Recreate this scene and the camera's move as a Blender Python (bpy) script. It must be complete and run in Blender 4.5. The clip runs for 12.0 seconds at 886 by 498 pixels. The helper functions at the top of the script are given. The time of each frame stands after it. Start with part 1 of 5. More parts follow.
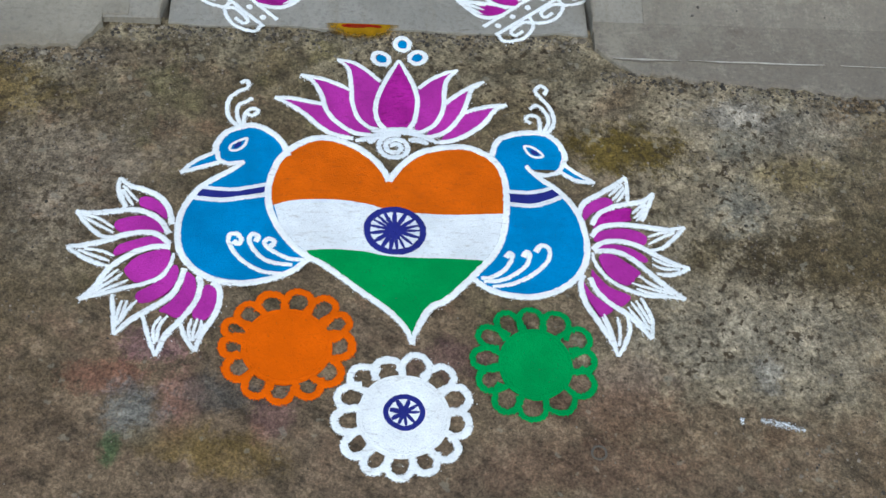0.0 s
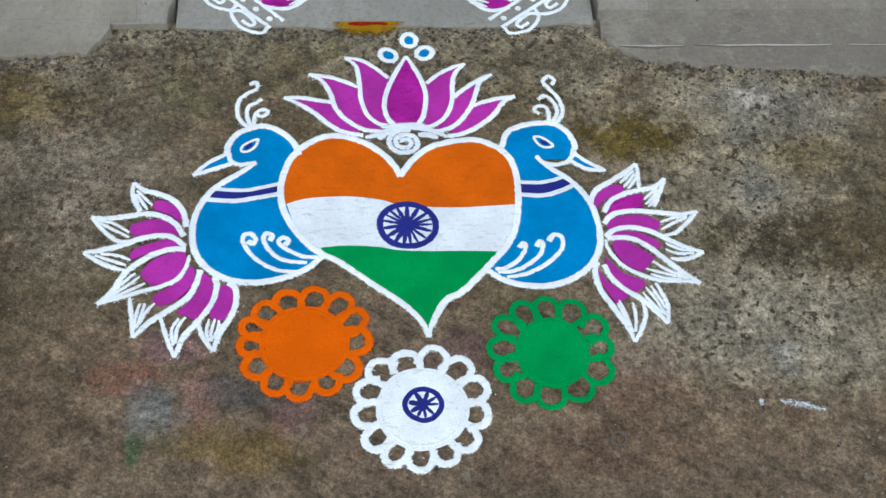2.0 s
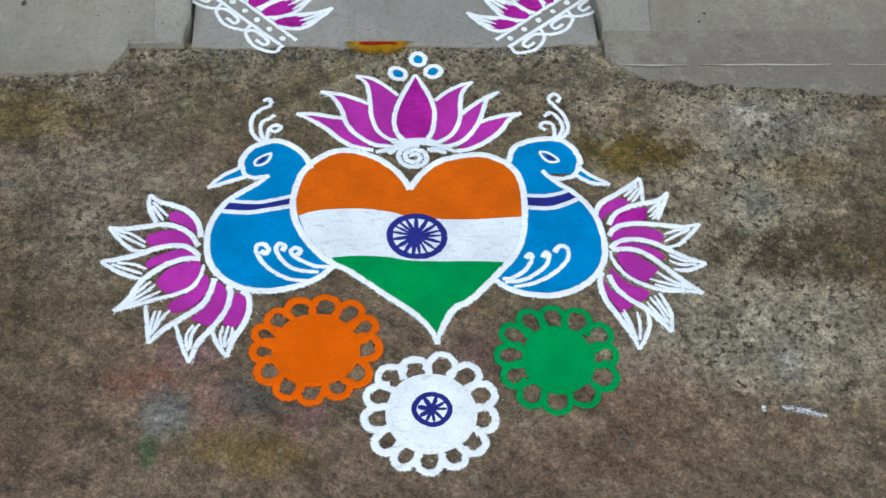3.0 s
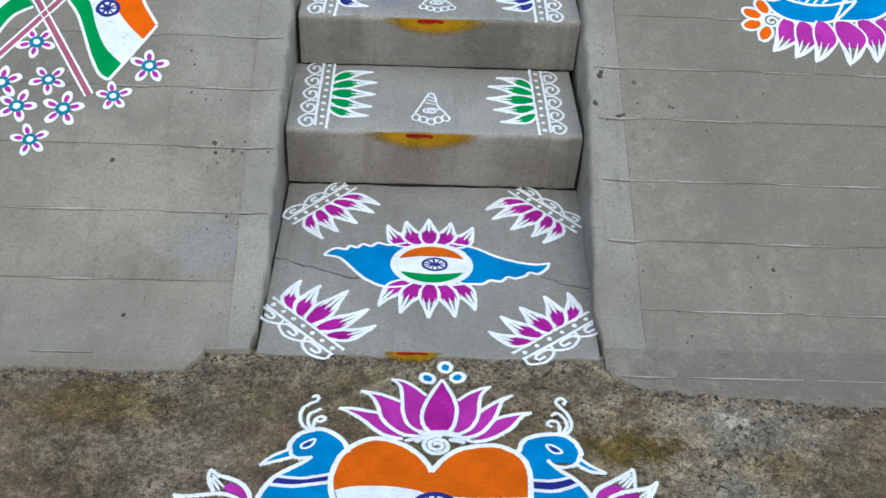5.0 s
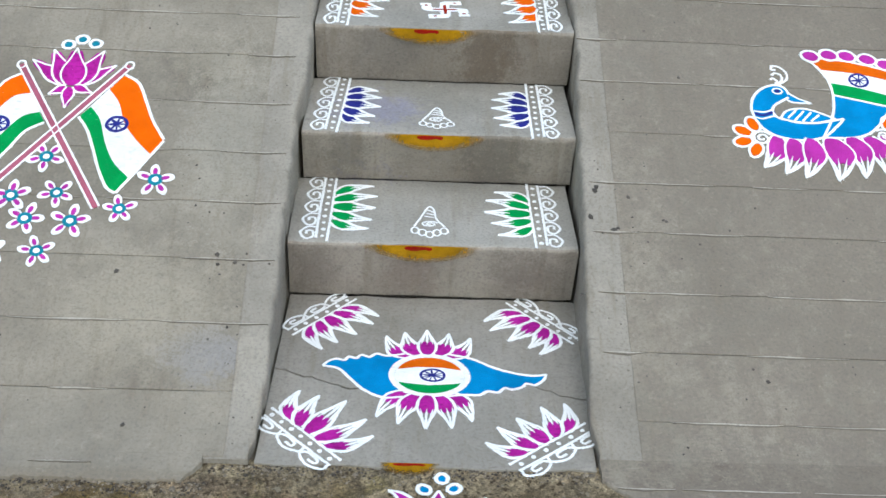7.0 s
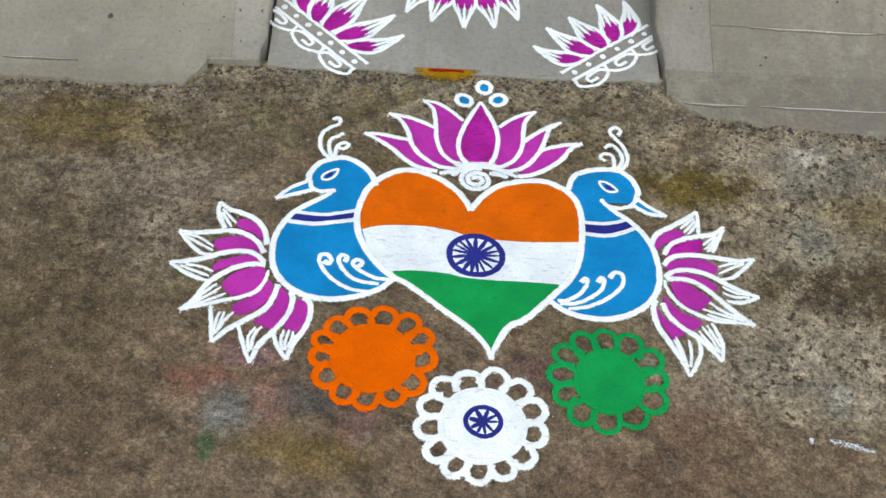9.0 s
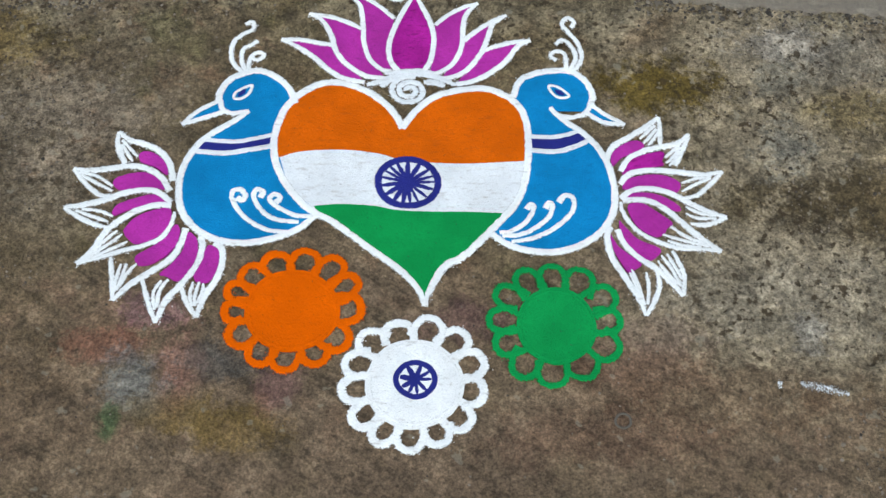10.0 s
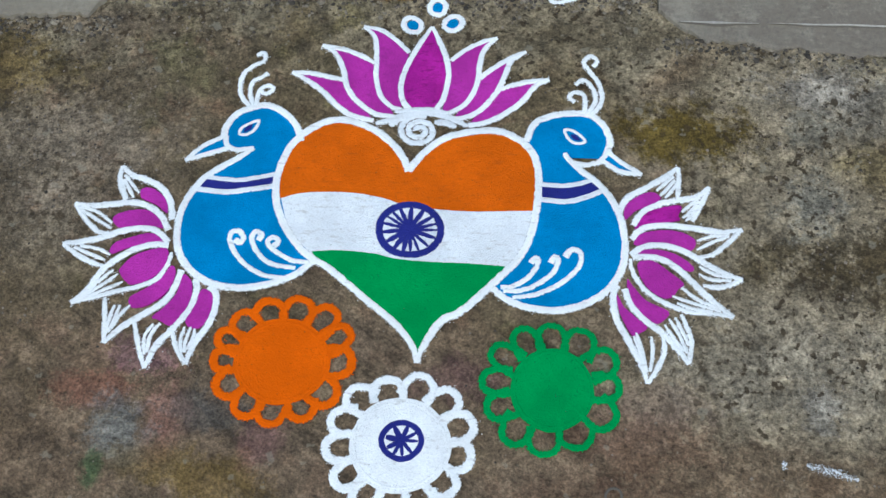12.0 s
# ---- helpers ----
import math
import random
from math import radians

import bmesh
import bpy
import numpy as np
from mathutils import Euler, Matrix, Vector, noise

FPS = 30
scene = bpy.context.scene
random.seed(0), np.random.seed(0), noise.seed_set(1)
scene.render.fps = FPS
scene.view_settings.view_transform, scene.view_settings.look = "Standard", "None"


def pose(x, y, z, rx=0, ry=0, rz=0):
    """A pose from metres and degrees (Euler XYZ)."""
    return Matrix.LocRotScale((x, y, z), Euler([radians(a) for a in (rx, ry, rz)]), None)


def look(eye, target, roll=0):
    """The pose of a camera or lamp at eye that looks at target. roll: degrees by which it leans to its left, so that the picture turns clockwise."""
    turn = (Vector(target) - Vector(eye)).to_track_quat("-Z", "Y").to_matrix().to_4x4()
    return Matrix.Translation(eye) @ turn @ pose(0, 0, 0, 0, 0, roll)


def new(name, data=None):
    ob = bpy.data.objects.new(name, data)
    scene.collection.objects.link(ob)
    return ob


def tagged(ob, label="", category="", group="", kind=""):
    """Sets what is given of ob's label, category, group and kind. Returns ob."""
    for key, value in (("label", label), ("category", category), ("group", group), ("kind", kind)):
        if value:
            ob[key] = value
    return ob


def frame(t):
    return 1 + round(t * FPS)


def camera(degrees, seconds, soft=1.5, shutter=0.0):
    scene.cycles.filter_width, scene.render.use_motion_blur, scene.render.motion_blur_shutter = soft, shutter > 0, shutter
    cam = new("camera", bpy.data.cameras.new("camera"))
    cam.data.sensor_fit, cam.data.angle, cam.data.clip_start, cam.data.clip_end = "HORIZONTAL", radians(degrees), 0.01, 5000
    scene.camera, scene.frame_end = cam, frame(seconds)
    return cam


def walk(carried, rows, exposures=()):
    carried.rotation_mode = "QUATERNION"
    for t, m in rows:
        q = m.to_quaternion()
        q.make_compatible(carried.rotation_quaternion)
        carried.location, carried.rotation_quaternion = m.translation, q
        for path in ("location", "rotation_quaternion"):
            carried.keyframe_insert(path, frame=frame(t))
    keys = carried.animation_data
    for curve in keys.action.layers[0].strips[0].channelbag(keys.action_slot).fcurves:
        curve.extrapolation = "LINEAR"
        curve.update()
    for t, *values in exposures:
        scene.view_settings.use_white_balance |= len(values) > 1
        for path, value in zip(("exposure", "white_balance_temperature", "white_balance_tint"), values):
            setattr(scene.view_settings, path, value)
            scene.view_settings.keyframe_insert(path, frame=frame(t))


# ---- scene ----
from mathutils.geometry import tessellate_polygon as tessellate

cam = camera(41.8, 12.0)
PATH = [
    (0, (-0.128, -1.158, 1.278), (0.112, -0.123, -0.416), 11.6),
    (0.5, (-0.131, -1.159, 1.275), (0.074, -0.128, -0.426), 6.4),
    (1, (-0.127, -1.159, 1.277), (0.1, -0.126, -0.42), 8.1),
    (1.5, (-0.127, -1.162, 1.277), (0.09, -0.124, -0.419), 8.4),
    (2, (-0.122, -1.171, 1.278), (0.086, -0.132, -0.418), 8.0),
    (2.5, (-0.126, -1.176, 1.281), (0.071, -0.133, -0.414), 7.9),
    (2.7, (-0.132, -1.186, 1.28), (0.07, -0.126, -0.404), 7.7),
    (4.3, (-0.082, -1.468, 1.387), (0.051, -0.066, -0.034), 3.8),
    (4.5, (-0.073, -1.486, 1.398), (0.041, -0.011, 0.053), 3.3),
    (5, (-0.082, -1.518, 1.419), (0.002, 0.061, 0.194), 3.2),
    (5.5, (-0.076, -1.543, 1.44), (-0.034, 0.115, 0.323), 2.1),
    (6, (-0.045, -1.551, 1.439), (0.084, 0.129, 0.361), 1.8),
    (6.5, (-0.057, -1.543, 1.439), (0.133, 0.133, 0.364), 2.4),
    (6.7, (-0.061, -1.546, 1.439), (0.088, 0.14, 0.374), 2.6),
    (8.3, (-0.12, -1.5, 1.391), (-0.166, 0.045, 0.121), 3.6),
    (8.5, (-0.12, -1.459, 1.371), (-0.119, -0.01, -0.007), 3.9),
    (9, (-0.157, -1.287, 1.286), (-0.028, -0.104, -0.322), 7.0),
    (9.5, (-0.139, -1.154, 1.251), (0.048, -0.134, -0.458), 7.6),
    (10, (-0.041, -1.058, 1.238), (0.063, -0.168, -0.55), 5.1),
    (10.5, (0.023, -1.014, 1.241), (0.034, -0.149, -0.562), 1.1),
    (11, (0.041, -1.022, 1.241), (0.029, -0.153, -0.56), 0.2),
    (11.5, (0.073, -1.021, 1.244), (0.026, -0.132, -0.547), -1.3),
    (12, (0.076, -0.933, 1.248), (0.011, -0.116, -0.576), -2.8),
]
EXPOSURES = [
    (0, 0.39, 6400, 9), (2.7, 0.39, 6400, 9), (4.3, 0.40, 6100, 10), (5.0, 0.45, 6150, 10), (5.5, 0.55, 6200, 10), (6.0, 0.66, 6250, 10),
    (6.5, 0.69, 6350, 10), (8.3, 0.58, 6750, 10), (9.0, 0.54, 6950, 10), (9.5, 0.47, 7050, 10), (10.5, 0.41, 6450, 9), (12, 0.35, 6250, 9),
]
walk(cam, [(t, look(eye, target, roll)) for t, eye, target, roll in PATH], EXPOSURES)

# ---- light ----
sky = bpy.data.worlds.new("sky")
scene.world = sky
sky.use_nodes = True
sky_tex = sky.node_tree.nodes.new("ShaderNodeTexSky")
sky_tex.sky_type, sky_tex.sun_disc = "NISHITA", False
sky_tex.sun_elevation, sky_tex.sun_rotation = radians(58), radians(170)
sky_tex.dust_density, sky_tex.air_density, sky_tex.ozone_density = 2.0, 1.6, 2.0
sky_back = sky.node_tree.nodes["Background"]
sky_back.inputs["Strength"].default_value = 0.15
sky.node_tree.links.new(sky_tex.outputs["Color"], sky_back.inputs["Color"])

sun_data = bpy.data.lights.new("sun", "SUN")
sun_data.energy, sun_data.angle, sun_data.color = 1.46, radians(105), (0.95, 1.0, 0.915)
sun = new("sun", sun_data)
sun.matrix_world = look((-0.1, -1.9, 3.4), (0, 0, 0))


# ---- materials ----
def nodes_of(name):
    m = bpy.data.materials.new(name)
    m.use_nodes = True
    t = m.node_tree
    return m, t, t.nodes["Principled BSDF"]


def add(t, kind, **inputs):
    n = t.nodes.new(kind)
    for key, value in inputs.items():
        n.inputs[key].default_value = value
    return n


def noise_of(t, coord, scale, detail=4.0, rough=0.6, stretch=None):
    n = add(t, "ShaderNodeTexNoise", Scale=scale, Detail=detail, Roughness=rough)
    if stretch:
        mp = t.nodes.new("ShaderNodeMapping")
        mp.inputs["Scale"].default_value = stretch
        t.links.new(coord, mp.inputs["Vector"])
        coord = mp.outputs["Vector"]
    t.links.new(coord, n.inputs["Vector"])
    return n.outputs["Fac"]


def ramp_of(t, fac, low, high, a=0.0, b=1.0):
    n = t.nodes.new("ShaderNodeMapRange")
    n.interpolation_type = "SMOOTHSTEP"
    for key, value in zip(("From Min", "From Max", "To Min", "To Max"), (low, high, a, b)):
        n.inputs[key].default_value = value
    t.links.new(fac, n.inputs["Value"])
    return n.outputs["Result"]


def mixed(t, fac, a, b, how="MIX"):
    n = t.nodes.new("ShaderNodeMix")
    n.data_type, n.blend_type = "RGBA", how
    for value, socket in ((fac, n.inputs[0]), (a, n.inputs[6]), (b, n.inputs[7])):
        if isinstance(value, (int, float)):
            socket.default_value = value
        elif isinstance(value, tuple):
            socket.default_value = (*value, 1)
        else:
            t.links.new(value, socket)
    return n.outputs[2]


def maths(t, how, a, b):
    n = t.nodes.new("ShaderNodeMath")
    n.operation = how
    for value, socket in zip((a, b), n.inputs):
        if isinstance(value, (int, float)):
            socket.default_value = value
        else:
            t.links.new(value, socket)
    return n.outputs[0]


def bumped(t, bsdf, height, strength, distance):
    n = add(t, "ShaderNodeBump", Strength=strength, Distance=distance)
    t.links.new(height, n.inputs["Height"])
    t.links.new(n.outputs["Normal"], bsdf.inputs["Normal"])


def world_coord(t):
    return t.nodes.new("ShaderNodeNewGeometry").outputs["Position"]


def stained(t, coord, colour, spots):
    """Stains of their own shape and broader patches of tone: each (x, y, radius x, radius y, colour, strength), with
    ragged edges.
    """
    wob = maths(t, "ADD", noise_of(t, coord, 26, 6, 0.7), maths(t, "MULTIPLY", maths(t, "SUBTRACT", noise_of(t, coord, 210, 5, 0.75), 0.5), 0.75))
    for x, y, rx, ry, tone, strength in spots:
        mp = t.nodes.new("ShaderNodeMapping")
        mp.inputs["Location"].default_value = (-x / rx, -y / ry, 0)
        mp.inputs["Scale"].default_value = (1 / rx, 1 / ry, 0)
        t.links.new(coord, mp.inputs["Vector"])
        far = t.nodes.new("ShaderNodeVectorMath")
        far.operation = "LENGTH"
        t.links.new(mp.outputs["Vector"], far.inputs[0])
        edge = maths(t, "ADD", far.outputs["Value"], maths(t, "MULTIPLY", maths(t, "SUBTRACT", wob, 0.5), 2.7))
        colour = mixed(t, ramp_of(t, edge, 0.38, 1.2, strength, 0.0), colour, tone)
    return colour


def concrete(name, dark, light, pale, stains_and_tones=(), specks=0.5, relief=0.0012):
    m, t, bsdf = nodes_of(name)
    co = world_coord(t)
    broad = noise_of(t, co, 2.6, 5, 0.6)
    mid = noise_of(t, co, 14, 6, 0.65)
    fine = noise_of(t, co, 160, 5, 0.7)
    streak = noise_of(t, co, 9, 5, 0.65, (3.2, 0.5, 0.5))
    col = mixed(t, ramp_of(t, broad, 0.35, 0.66), dark, light)
    col = mixed(t, ramp_of(t, mid, 0.48, 0.78, 0, 0.36), col, pale)
    col = mixed(t, ramp_of(t, streak, 0.5, 0.7, 0, 0.55), col, tuple(c * f for c, f in zip(dark, (0.95, 0.88, 0.78))))
    if stains_and_tones:
        col = stained(t, co, col, stains_and_tones)
    col = mixed(t, ramp_of(t, fine, 0.3, 0.55, 0.42, 0), col, (0.07, 0.062, 0.052))
    # trowel marks and rubbed scratches
    rub = noise_of(t, co, 60, 4, 0.7, (0.25, 1.6, 1.6))
    col = mixed(t, maths(t, "MULTIPLY", ramp_of(t, rub, 0.62, 0.74), ramp_of(t, mid, 0.42, 0.6, 0, 0.55)), col, (0.075, 0.064, 0.052))
    col = mixed(t, maths(t, "MULTIPLY", ramp_of(t, rub, 0.26, 0.38, 1, 0), ramp_of(t, broad, 0.4, 0.6, 0, 0.5)), col, pale)
    col = mixed(t, ramp_of(t, fine, 0.6, 0.75, 0, 0.5), col, pale)
    dirt = noise_of(t, co, 38, 7, 0.75)
    col = mixed(t, ramp_of(t, dirt, 0.52, 0.72, 0, 0.4), col, dark)
    col = mixed(t, ramp_of(t, dirt, 0.28, 0.44, 0.4, 0), col, pale)
    grit = add(t, "ShaderNodeTexVoronoi", Scale=55.0)
    t.links.new(co, grit.inputs["Vector"])
    spot = ramp_of(t, grit.outputs["Distance"], 0.06, 0.16, 1, 0)
    some = ramp_of(t, noise_of(t, co, 11, 3), 0.58, 0.66)
    col = mixed(t, maths(t, "MULTIPLY", maths(t, "MULTIPLY", spot, some), specks), col, (0.06, 0.053, 0.047))
    info = t.nodes.new("ShaderNodeObjectInfo")
    col = mixed(t, 0.10, col, mixed(t, info.outputs["Random"], (0.12, 0.105, 0.09), (0.4, 0.37, 0.32)))
    t.links.new(col, bsdf.inputs["Base Color"])
    bsdf.inputs["Roughness"].default_value = 0.88
    bsdf.inputs["Specular IOR Level"].default_value = 0.25
    bumped(t, bsdf, maths(t, "ADD", maths(t, "MULTIPLY", fine, 0.5), mid), 0.7, relief * 4)
    return m


def powder(name, colour, thin=0.25, under=(0.13, 0.1, 0.075), vary=0.12, bare=0.62):
    """Loose coloured powder: grainy, uneven, ragged at the rim, with the ground showing where it is thin."""
    m, t, bsdf = nodes_of(name)
    co = world_coord(t)
    grain = noise_of(t, co, 520, 4, 0.75)
    clump = noise_of(t, co, 130, 6, 0.72)
    drag = noise_of(t, co, 70, 5, 0.7, (0.7, 2.2, 1))
    broad = noise_of(t, co, 16, 4, 0.6)
    deep = tuple(c * (1 - 2.2 * vary) for c in colour)
    light = tuple(min(0.9, c * (1 + vary)) for c in colour)
    col = mixed(t, ramp_of(t, broad, 0.35, 0.65), deep, light)
    col = mixed(t, ramp_of(t, grain, 0.32, 0.6, 0.6, 0), col, tuple(c * (1 - 3.2 * vary) for c in colour))
    col = mixed(t, ramp_of(t, grain, 0.6, 0.75, 0, 0.35), col, light)
    col = mixed(t, ramp_of(t, drag, bare - 0.04, bare + 0.12, 0, thin), col, under)
    col = mixed(t, ramp_of(t, clump, bare, bare + 0.14, 0, thin), col, under)
    t.links.new(col, bsdf.inputs["Base Color"])
    bsdf.inputs["Roughness"].default_value = 0.95
    bsdf.inputs["Specular IOR Level"].default_value = 0.05
    bumped(t, bsdf, maths(t, "ADD", clump, maths(t, "MULTIPLY", grain, 0.8)), 0.7, 0.003)
    # powder thins out to loose grains at the rim of a line
    edge = t.nodes.new("ShaderNodeAttribute")
    edge.attribute_name = "cover"
    loose = maths(t, "ADD", maths(t, "MULTIPLY", maths(t, "SUBTRACT", grain, 0.5), 2.4), maths(t, "MULTIPLY", maths(t, "SUBTRACT", clump, 0.5), 1.6))
    cover = ramp_of(t, maths(t, "ADD", edge.outputs["Fac"], loose), 0.14, 0.58)
    clear = t.nodes.new("ShaderNodeBsdfTransparent")
    mix = t.nodes.new("ShaderNodeMixShader")
    t.links.new(cover, mix.inputs[0])
    t.links.new(clear.outputs[0], mix.inputs[1])
    t.links.new(bsdf.outputs[0], mix.inputs[2])
    t.links.new(mix.outputs[0], t.nodes["Material Output"].inputs["Surface"])
    return m


WHITE = powder("white_rice_powder", (0.83, 0.85, 0.85), 0.55, (0.36, 0.33, 0.30), 0.05, 0.60)
PALE = powder("thin_white_powder", (0.75, 0.78, 0.80), 0.5, (0.38, 0.35, 0.32), 0.05, 0.57)
ORANGE = powder("orange_powder", (0.655, 0.112, 0.003), 0.40, (0.30, 0.06, 0.012), 0.065, 0.57)
VIVID = powder("bright_orange_powder", (0.73, 0.112, 0.001), 0.25, (0.45, 0.07, 0.005), 0.05, 0.58)
GREEN = powder("green_powder", (0.001, 0.27, 0.064), 0.3, (0.003, 0.16, 0.04), 0.07, 0.59)
BLUE = powder("blue_powder", (0.0005, 0.208, 0.475), 0.35, (0.003, 0.11, 0.27), 0.08, 0.58)
PURPLE = powder("magenta_powder", (0.44, 0.033, 0.325), 0.4, (0.2, 0.02, 0.15), 0.09, 0.58)
MAGENTA = powder("deep_magenta_powder", (0.43, 0.018, 0.295), 0.6, (0.13, 0.008, 0.09), 0.12, 0.55)
MAUVE = powder("mauve_powder", (0.36, 0.10, 0.15), 0.2, (0.25, 0.1, 0.11), 0.08)
NAVY = powder("navy_powder", (0.022, 0.028, 0.20), 0.1, (0.05, 0.05, 0.14), 0.08)
TEAL = powder("teal_powder", (0.01, 0.19, 0.27), 0.12, (0.03, 0.1, 0.13), 0.08)
TURMERIC = powder("turmeric_paste", (0.34, 0.175, 0.006), 0.5, (0.22, 0.13, 0.03), 0.12)


def feathered(m):
    """Lets a smear thin out raggedly towards its rim."""
    t = m.node_tree
    gen = t.nodes.new("ShaderNodeTexCoord").outputs["Generated"]
    mp = t.nodes.new("ShaderNodeMapping")
    mp.inputs["Location"].default_value = (-1.0, -1.0, 0)
    mp.inputs["Scale"].default_value = (2.0, 1.0, 0)
    t.links.new(gen, mp.inputs["Vector"])
    far = t.nodes.new("ShaderNodeVectorMath")
    far.operation = "LENGTH"
    t.links.new(mp.outputs["Vector"], far.inputs[0])
    rag = maths(t, "MULTIPLY", maths(t, "SUBTRACT", noise_of(t, world_coord(t), 90, 6, 0.7), 0.5), 0.7)
    cover = ramp_of(t, maths(t, "ADD", far.outputs["Value"], rag), 0.52, 1.04, 1, 0)
    t.links.new(cover, t.nodes["Mix Shader"].inputs[0])


feathered(TURMERIC)
VERMILION = powder("vermilion_powder", (0.27, 0.010, 0.005), 0.3, (0.25, 0.10, 0.01), 0.12, 0.56)


def ground_material():
    m, t, bsdf = nodes_of("worn_earthy_concrete")
    co = world_coord(t)
    huge = noise_of(t, co, 1.9, 4, 0.55)
    broad = noise_of(t, co, 6.5, 6, 0.65)
    mid = noise_of(t, co, 30, 7, 0.7)
    fine = noise_of(t, co, 125, 7, 0.72)
    split = t.nodes.new("ShaderNodeSeparateXYZ")
    t.links.new(co, split.inputs[0])
    ragged = maths(t, "MULTIPLY", maths(t, "SUBTRACT", noise_of(t, co, 5.0, 5, 0.65), 0.5), 0.55)
    px, py = maths(t, "ADD", split.outputs["X"], ragged), maths(t, "ADD", split.outputs["Y"], ragged)
    # the yard is trodden smooth away from the steps, and broken up by the ramps and to the east
    east = maths(t, "MULTIPLY", ramp_of(t, px, 0.20, 0.42), ramp_of(t, py, -0.72, -0.58))
    east = maths(t, "MULTIPLY", east, ramp_of(t, px, 0.52, 0.70, 1, 0.15))
    foot = maths(t, "MULTIPLY", ramp_of(t, py, -0.24, -0.10), ramp_of(t, px, -0.70, -0.52))
    west = maths(t, "MULTIPLY", ramp_of(t, px, -0.42, -0.28, 1, 0), maths(t, "MULTIPLY", ramp_of(t, px, -0.70, -0.55), ramp_of(t, py, -0.50, -0.34, 0, 0.75)))
    broken = maths(t, "MAXIMUM", maths(t, "MAXIMUM", east, foot), west)
    rough = ramp_of(t, broken, 0.0, 1.0, 0.72, 1.0)

    def worn(fac):
        return maths(t, "MULTIPLY", fac, rough)

    col = mixed(t, ramp_of(t, broad, 0.36, 0.64), (0.115, 0.085, 0.055), (0.235, 0.180, 0.122))
    col = mixed(t, ramp_of(t, huge, 0.42, 0.62, 0, 0.55), col, (0.175, 0.132, 0.068))
    hue = noise_of(t, co, 4.3, 5, 0.6)
    col = mixed(t, ramp_of(t, hue, 0.52, 0.66, 0, 0.6), col, (0.205, 0.122, 0.072))
    col = mixed(t, ramp_of(t, hue, 0.34, 0.46, 0.6, 0), col, (0.135, 0.122, 0.052))
    tint = noise_of(t, co, 13, 6, 0.68)
    col = mixed(t, ramp_of(t, tint, 0.54, 0.64, 0, 0.55), col, (0.225, 0.125, 0.078))
    col = mixed(t, ramp_of(t, tint, 0.35, 0.45, 0.55, 0), col, (0.145, 0.126, 0.056))
    # sweeping marks on the trodden part
    sweep = t.nodes.new("ShaderNodeMapping")
    sweep.inputs["Rotation"].default_value = (0, 0, 0.6)
    t.links.new(co, sweep.inputs["Vector"])
    swept = noise_of(t, sweep.outputs["Vector"], 17, 6, 0.68, (0.55, 2.3, 1))
    trod = maths(t, "SUBTRACT", 1.0, broken)
    col = mixed(t, maths(t, "MULTIPLY", trod, ramp_of(t, py, -0.55, -0.40, 0.6, 0.15)), col, (0.222, 0.146, 0.103))
    col = mixed(t, maths(t, "MULTIPLY", trod, ramp_of(t, swept, 0.52, 0.68, 0, 0.5)), col, (0.24, 0.17, 0.118))
    col = mixed(t, maths(t, "MULTIPLY", trod, ramp_of(t, swept, 0.36, 0.50, 0.7, 0)), col, (0.075, 0.054, 0.036))
    # pale worn crust to the east
    crust = maths(t, "MULTIPLY", east, ramp_of(t, broad, 0.34, 0.52, 0.2, 0.95))
    col = mixed(t, crust, col, (0.345, 0.274, 0.196))
    col = mixed(t, maths(t, "MULTIPLY", ramp_of(t, py, -0.13, -0.04), ramp_of(t, split.outputs["Y"], 0.1, 0.5, 0.7, 0)), col, (0.29, 0.236, 0.166))
    col = stained(t, co, col, STAINS)
    # mottling, coarse to fine, that keeps the hue beneath
    def mottle(col, fac, low, high, dark, light, amount=None):
        even = ramp_of(t, fac, low, high, dark - 1, light - 1)
        even = worn(even) if amount is None else maths(t, "MULTIPLY", even, amount)
        return mixed(t, 1.0, col, maths(t, "ADD", even, 1.0), "MULTIPLY")

    crumb = noise_of(t, co, 330, 4, 0.7)
    col = mottle(col, noise_of(t, co, 19, 8, 0.74), 0.38, 0.62, 0.70, 1.27)
    col = mottle(col, mid, 0.35, 0.65, 0.72, 1.26)
    col = mottle(col, fine, 0.40, 0.60, 0.70, 1.30)
    col = mottle(col, crumb, 0.36, 0.64, 0.68, 1.32, 1.0)
    chip = ramp_of(t, noise_of(t, co, 42, 3, 0.5), 0.66, 0.69)
    col = mixed(t, worn(maths(t, "MULTIPLY", chip, 0.55)), col, (0.34, 0.30, 0.245))
    # ragged dark pits in clusters where the crust has broken away
    frayed = maths(t, "MULTIPLY", maths(t, "SUBTRACT", fine, 0.5), 0.28)
    blot = maths(t, "ADD", noise_of(t, co, 84, 3, 0.55), frayed)
    patchy = ramp_of(t, noise_of(t, co, 7.5, 3, 0.5), 0.40, 0.56, 0.0, 0.06)
    pit = maths(t, "MULTIPLY", ramp_of(t, maths(t, "SUBTRACT", blot, patchy), 0.315, 0.365, 1, 0), broken)
    col = mixed(t, maths(t, "MULTIPLY", pit, 0.88), col, (0.068, 0.046, 0.027))
    flint = maths(t, "ADD", noise_of(t, co, 120, 2, 0.5), frayed)
    col = mixed(t, maths(t, "MULTIPLY", worn(ramp_of(t, flint, 0.27, 0.32, 1, 0)), 0.8), col, (0.05, 0.037, 0.025))
    col = mixed(t, 1.0, col, (0.732, 0.735, 0.668), "MULTIPLY")
    t.links.new(col, bsdf.inputs["Base Color"])
    bsdf.inputs["Roughness"].default_value = 0.9
    bsdf.inputs["Specular IOR Level"].default_value = 0.2
